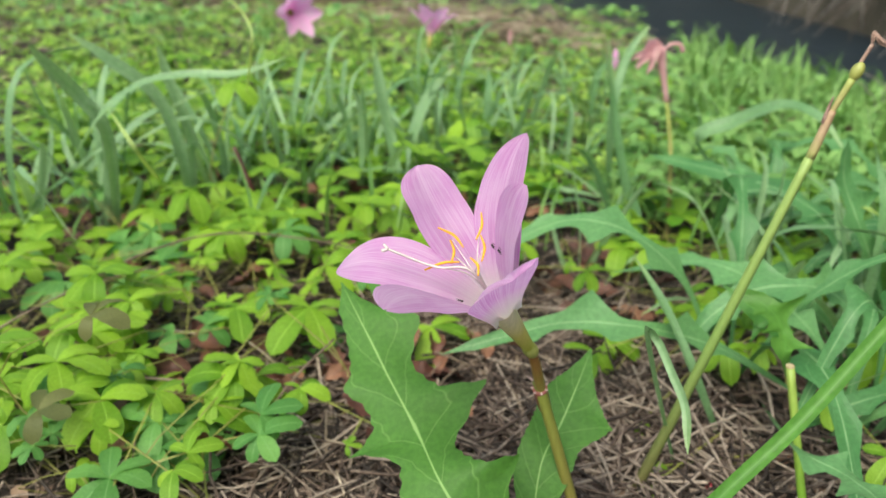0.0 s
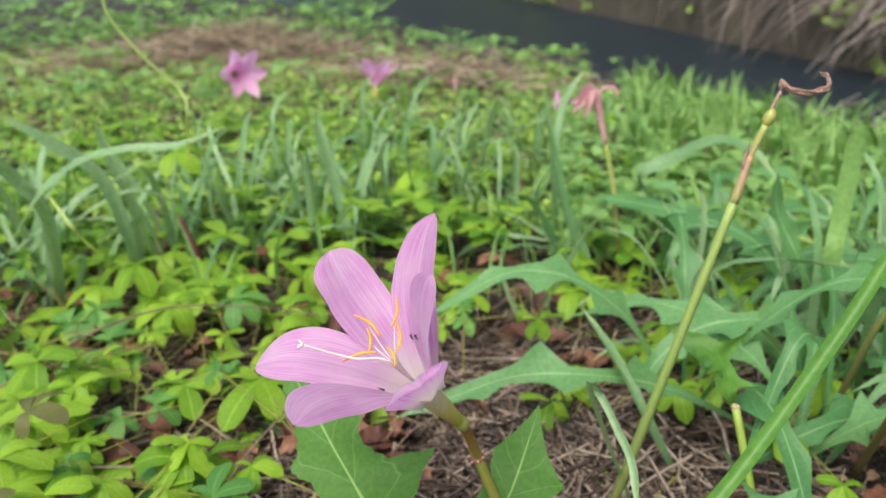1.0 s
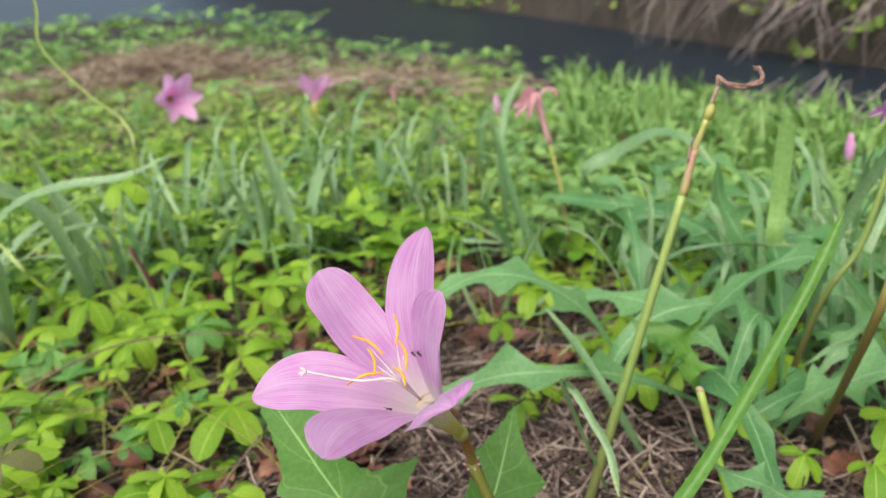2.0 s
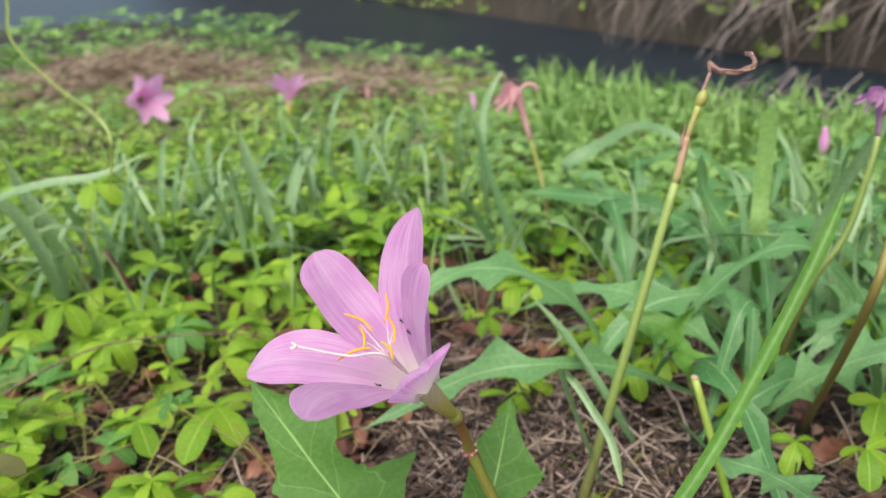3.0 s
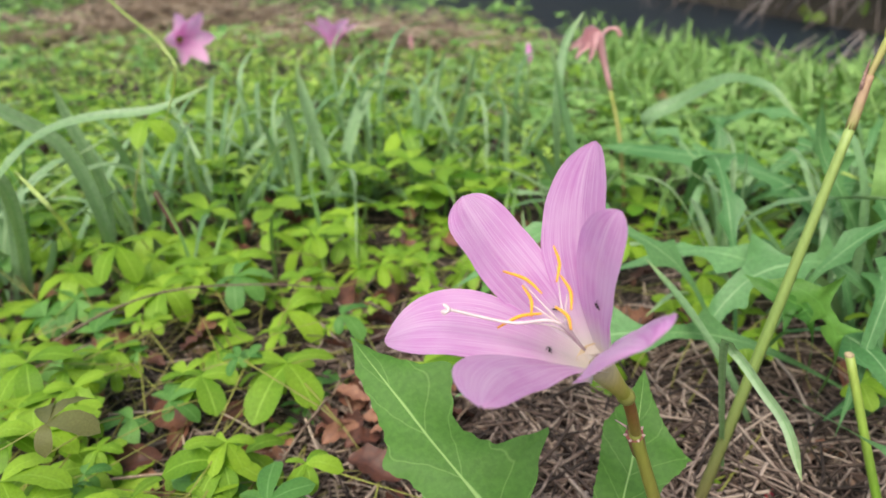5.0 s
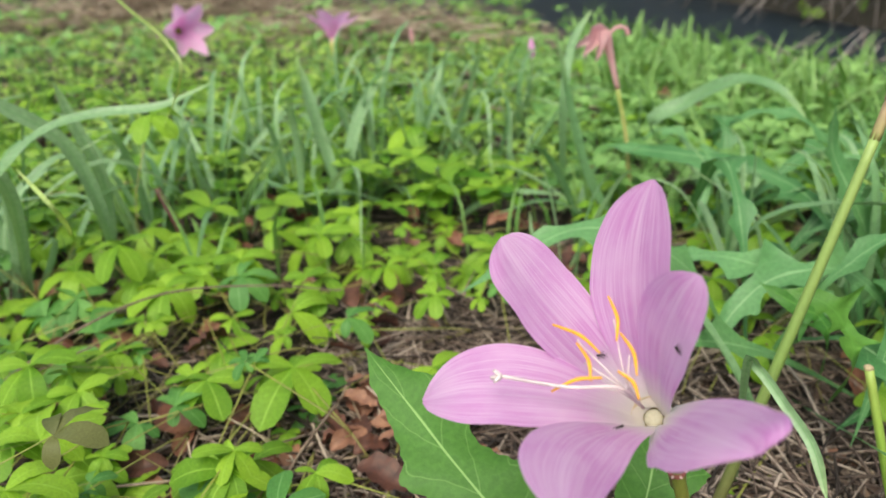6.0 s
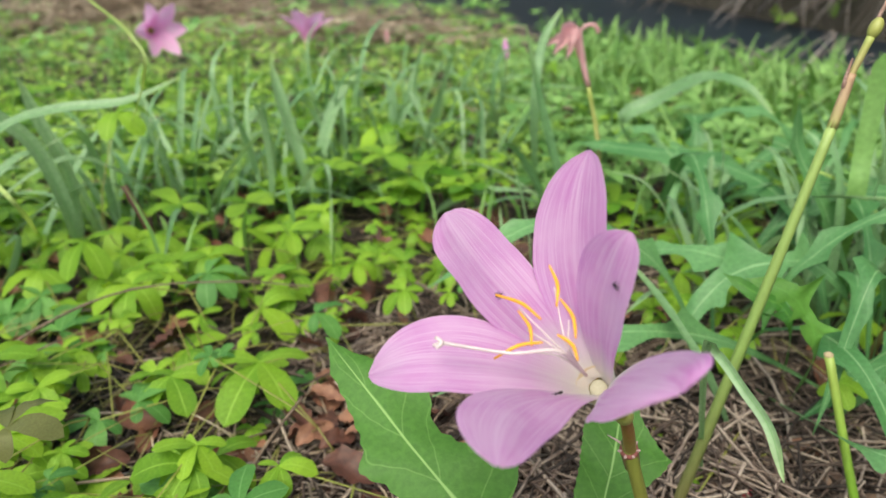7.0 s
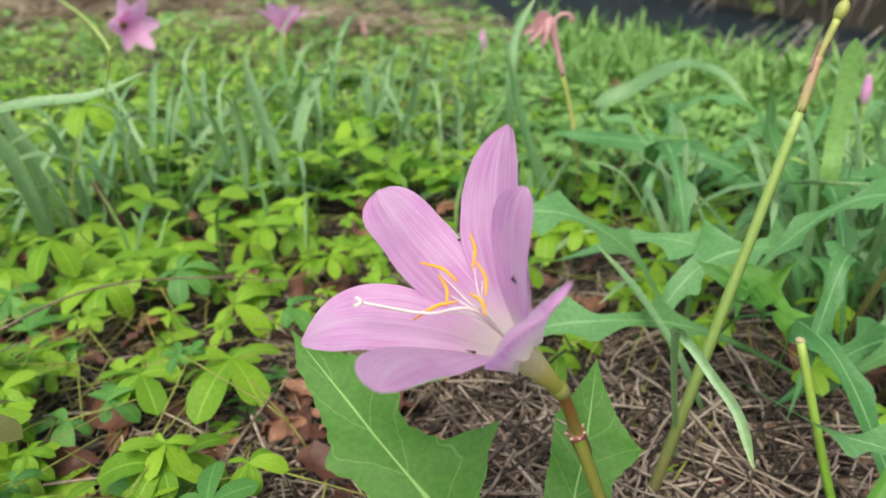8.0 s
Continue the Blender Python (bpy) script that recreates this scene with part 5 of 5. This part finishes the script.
for a0, z0, n, w in ((1.0, 0.05, 70, 0.5), (0.3, 0.0, 60, 0.35), (-0.6, 0.1, 40, 0.4)):
    bm = bmesh.new()
    origin = on_wall(a0, z0)
    for k in range(n):
        d = -outward * rng.uniform(0.05, 0.4) + along * rng.gauss(0.4, 0.35) + Vector((0, 0, -rng.uniform(0.25, 0.7)))
        s = origin + along * rng.gauss(0, w) + Vector((0, 0, rng.uniform(-0.1, 0.4)))
        tube(bm, [s, s + d * 0.5 + Vector((0, 0, 0.08)) - outward * 0.08, s + d], lambda q: 0.0055 * (1 - 0.7 * q) * (0.6 + 0.5 * (k % 3)), 6, 5)
    tagged(new("dry_brush", finish("dry_brush", bm, DRYBRUSH)), "leafless grey brush hanging over the canal wall", "brush", kind="stuff")
bm = bmesh.new()
for k in range(45):
    s = Vector((0.98 + rng.gauss(0, 0.12), 1.42 + rng.gauss(0, 0.15), 0))
    s.z = terrain(s.x, s.y)
    d = Vector((rng.gauss(0.05, 0.12), rng.gauss(0.02, 0.1), rng.uniform(0.04, 0.13)))
    tube(bm, [s, s + d * 0.5 + Vector((0.01, 0, 0.02)), s + d], 0.0013, 4, 3, False)
tagged(new("dry_stalks", finish("dry_stalks", bm, DRYBRUSH)), "pale dry stalks at the edge of the bank", "brush", kind="stuff")


def creeper(a0, z0, n, spread):
    bm = bmesh.new()
    c = on_wall(a0, z0)
    for k in range(n):
        p = c + along * rng.gauss(0, spread) + Vector((0, 0, rng.gauss(0, spread * 0.8))) - outward * rng.uniform(0.0, 0.12)
        l = rng.uniform(0.035, 0.09)
        d = (along * rng.uniform(-1, 1) - outward * rng.uniform(0, 0.8) + Vector((0, 0, rng.uniform(-1, 0.3)))).normalized()
        blade(bm, [p, p + d * l * 0.5 - outward * 0.01, p + d * l], oval(l * 0.36, 0.45, 0.1), 4, -outward + Vector((0, 0, 0.7)), 0.2, 2)
    tagged(new("creeper", finish("creeper", bm, WEED)), "green creeper leaves on the canal wall", "creeper", kind="stuff")


for a0, z0, n, spread in ((0.85, -0.12, 34, 0.11), (0.54, -0.42, 5, 0.035), (3.75, -0.40, 5, 0.04), (0.25, -0.15, 26, 0.12), (-0.25, 0.0, 26, 0.15), (4.8, -0.22, 90, 0.28), (5.9, -0.30, 90, 0.3), (7.2, -0.32, 90, 0.4), (9.5, -0.2, 90, 0.7), (12.5, 0.0, 120, 1.2), (2.4, 0.3, 60, 0.4)):
    creeper(a0, z0, n, spread)

# ---- what moves ----


def settle(p):
    """The nearest place on the flower's tepals, and the way out of the inner side."""
    best = None
    deps = bpy.context.evaluated_depsgraph_get()
    for ob in lily_head.children:
        if ob.name.startswith("tepal"):
            ok, at, normal, _ = ob.evaluated_get(deps).closest_point_on_mesh(p)
            if ok and (best is None or (at - p).length < best[0]):
                best = ((at - p).length, at.copy(), normal.copy())
    centre = OVARY + AXIS * (best[1] - OVARY).dot(AXIS)
    up = best[2] if best[2].dot(centre - best[1] + AXIS * 0.004) > 0 else -best[2]
    return best[1] + up * 0.0002, up


def motions():
    heads = []
    for t, at, turn in FLOWER_ROWS:
        m = pose(*at, *turn)
        heads.append((t, m))
    walk(lily_head, [(t, Matrix.Translation(-FOOT) @ m) for t, m in heads])
    rest = REST - FOOT
    walk(lily_stem, [(t, rest.rotation_difference((m @ NODE) - FOOT).to_matrix().to_4x4()) for t, m in heads])
    spots = [
        {0.0: (0.0136, 0.0115, -0.0029), 0.5: (0.0136, 0.0115, -0.0029), 1: (0.0130, 0.0100, -0.0057), 1.5: (0.0129, 0.0092, -0.0068), 1.7: (0.0136, 0.0081, -0.0065), 2.8: (0.0142, 0.0100, -0.0034), 3: (0.0143, 0.0117, -0.0014), 4: (0.0138, 0.0081, -0.0061), 4.5: (0.0152, 0.0160, -0.0166), 4.7: (0.0127, 0.0153, -0.0155), 5.8: (0.0079, 0.0173, -0.0112), 6: (0.0081, 0.0156, -0.0124), 6.3: (0.0080, 0.0172, -0.0114), 6.5: (0.0078, 0.0187, -0.0104), 7: (-0.0029, 0.0196, -0.0031), 7.5: (0.0015, 0.0248, -0.0027), 8: (0.0095, 0.0313, -0.0038)},
        {0.0: (0.0130, 0.0015, -0.0030), 0.5: (0.0130, 0.0015, -0.0030), 3: (0.0119, 0.0033, -0.0045), 4: (0.0118, 0.0024, -0.0103), 4.7: (0.0137, -0.0005, -0.0081), 5.8: (0.0184, -0.0066, 0.0019), 6: (0.0190, -0.0071, 0.0050), 6.3: (0.0185, -0.0060, 0.0059), 6.5: (0.0185, -0.0062, 0.0057), 7: (0.0197, -0.0073, 0.0114), 7.5: (0.0182, -0.0055, 0.0061), 8: (0.0161, -0.0032, -0.0010)},
        {0.0: (0.0063, -0.0002, -0.0154), 3: (0.0063, -0.0002, -0.0154), 4: (0.0129, -0.0087, -0.0175), 4.7: (0.0082, 0.0028, -0.0162), 5.8: (0.0085, -0.0014, -0.0162), 6.3: (0.0066, -0.0025, -0.0154), 6.5: (0.0068, -0.0021, -0.0155), 8: (0.0056, -0.0062, -0.0150)},
    ]
    for k, (body, path) in enumerate(zip(ANTS, spots)):
        times = sorted(path)
        rows = []
        for t, m in heads:
            a = max(s for s in times if s <= t)
            b = min(s for s in times if s >= t)
            f = 0 if a == b else (t - a) / (b - a)
            p = Vector(path[a]).lerp(Vector(path[b]), f)
            p, up = settle(p)
            rows.append((t, m @ Matrix.LocRotScale(p, up.to_track_quat("Z", "Y"), None)))
        walk(body, rows)


motions()
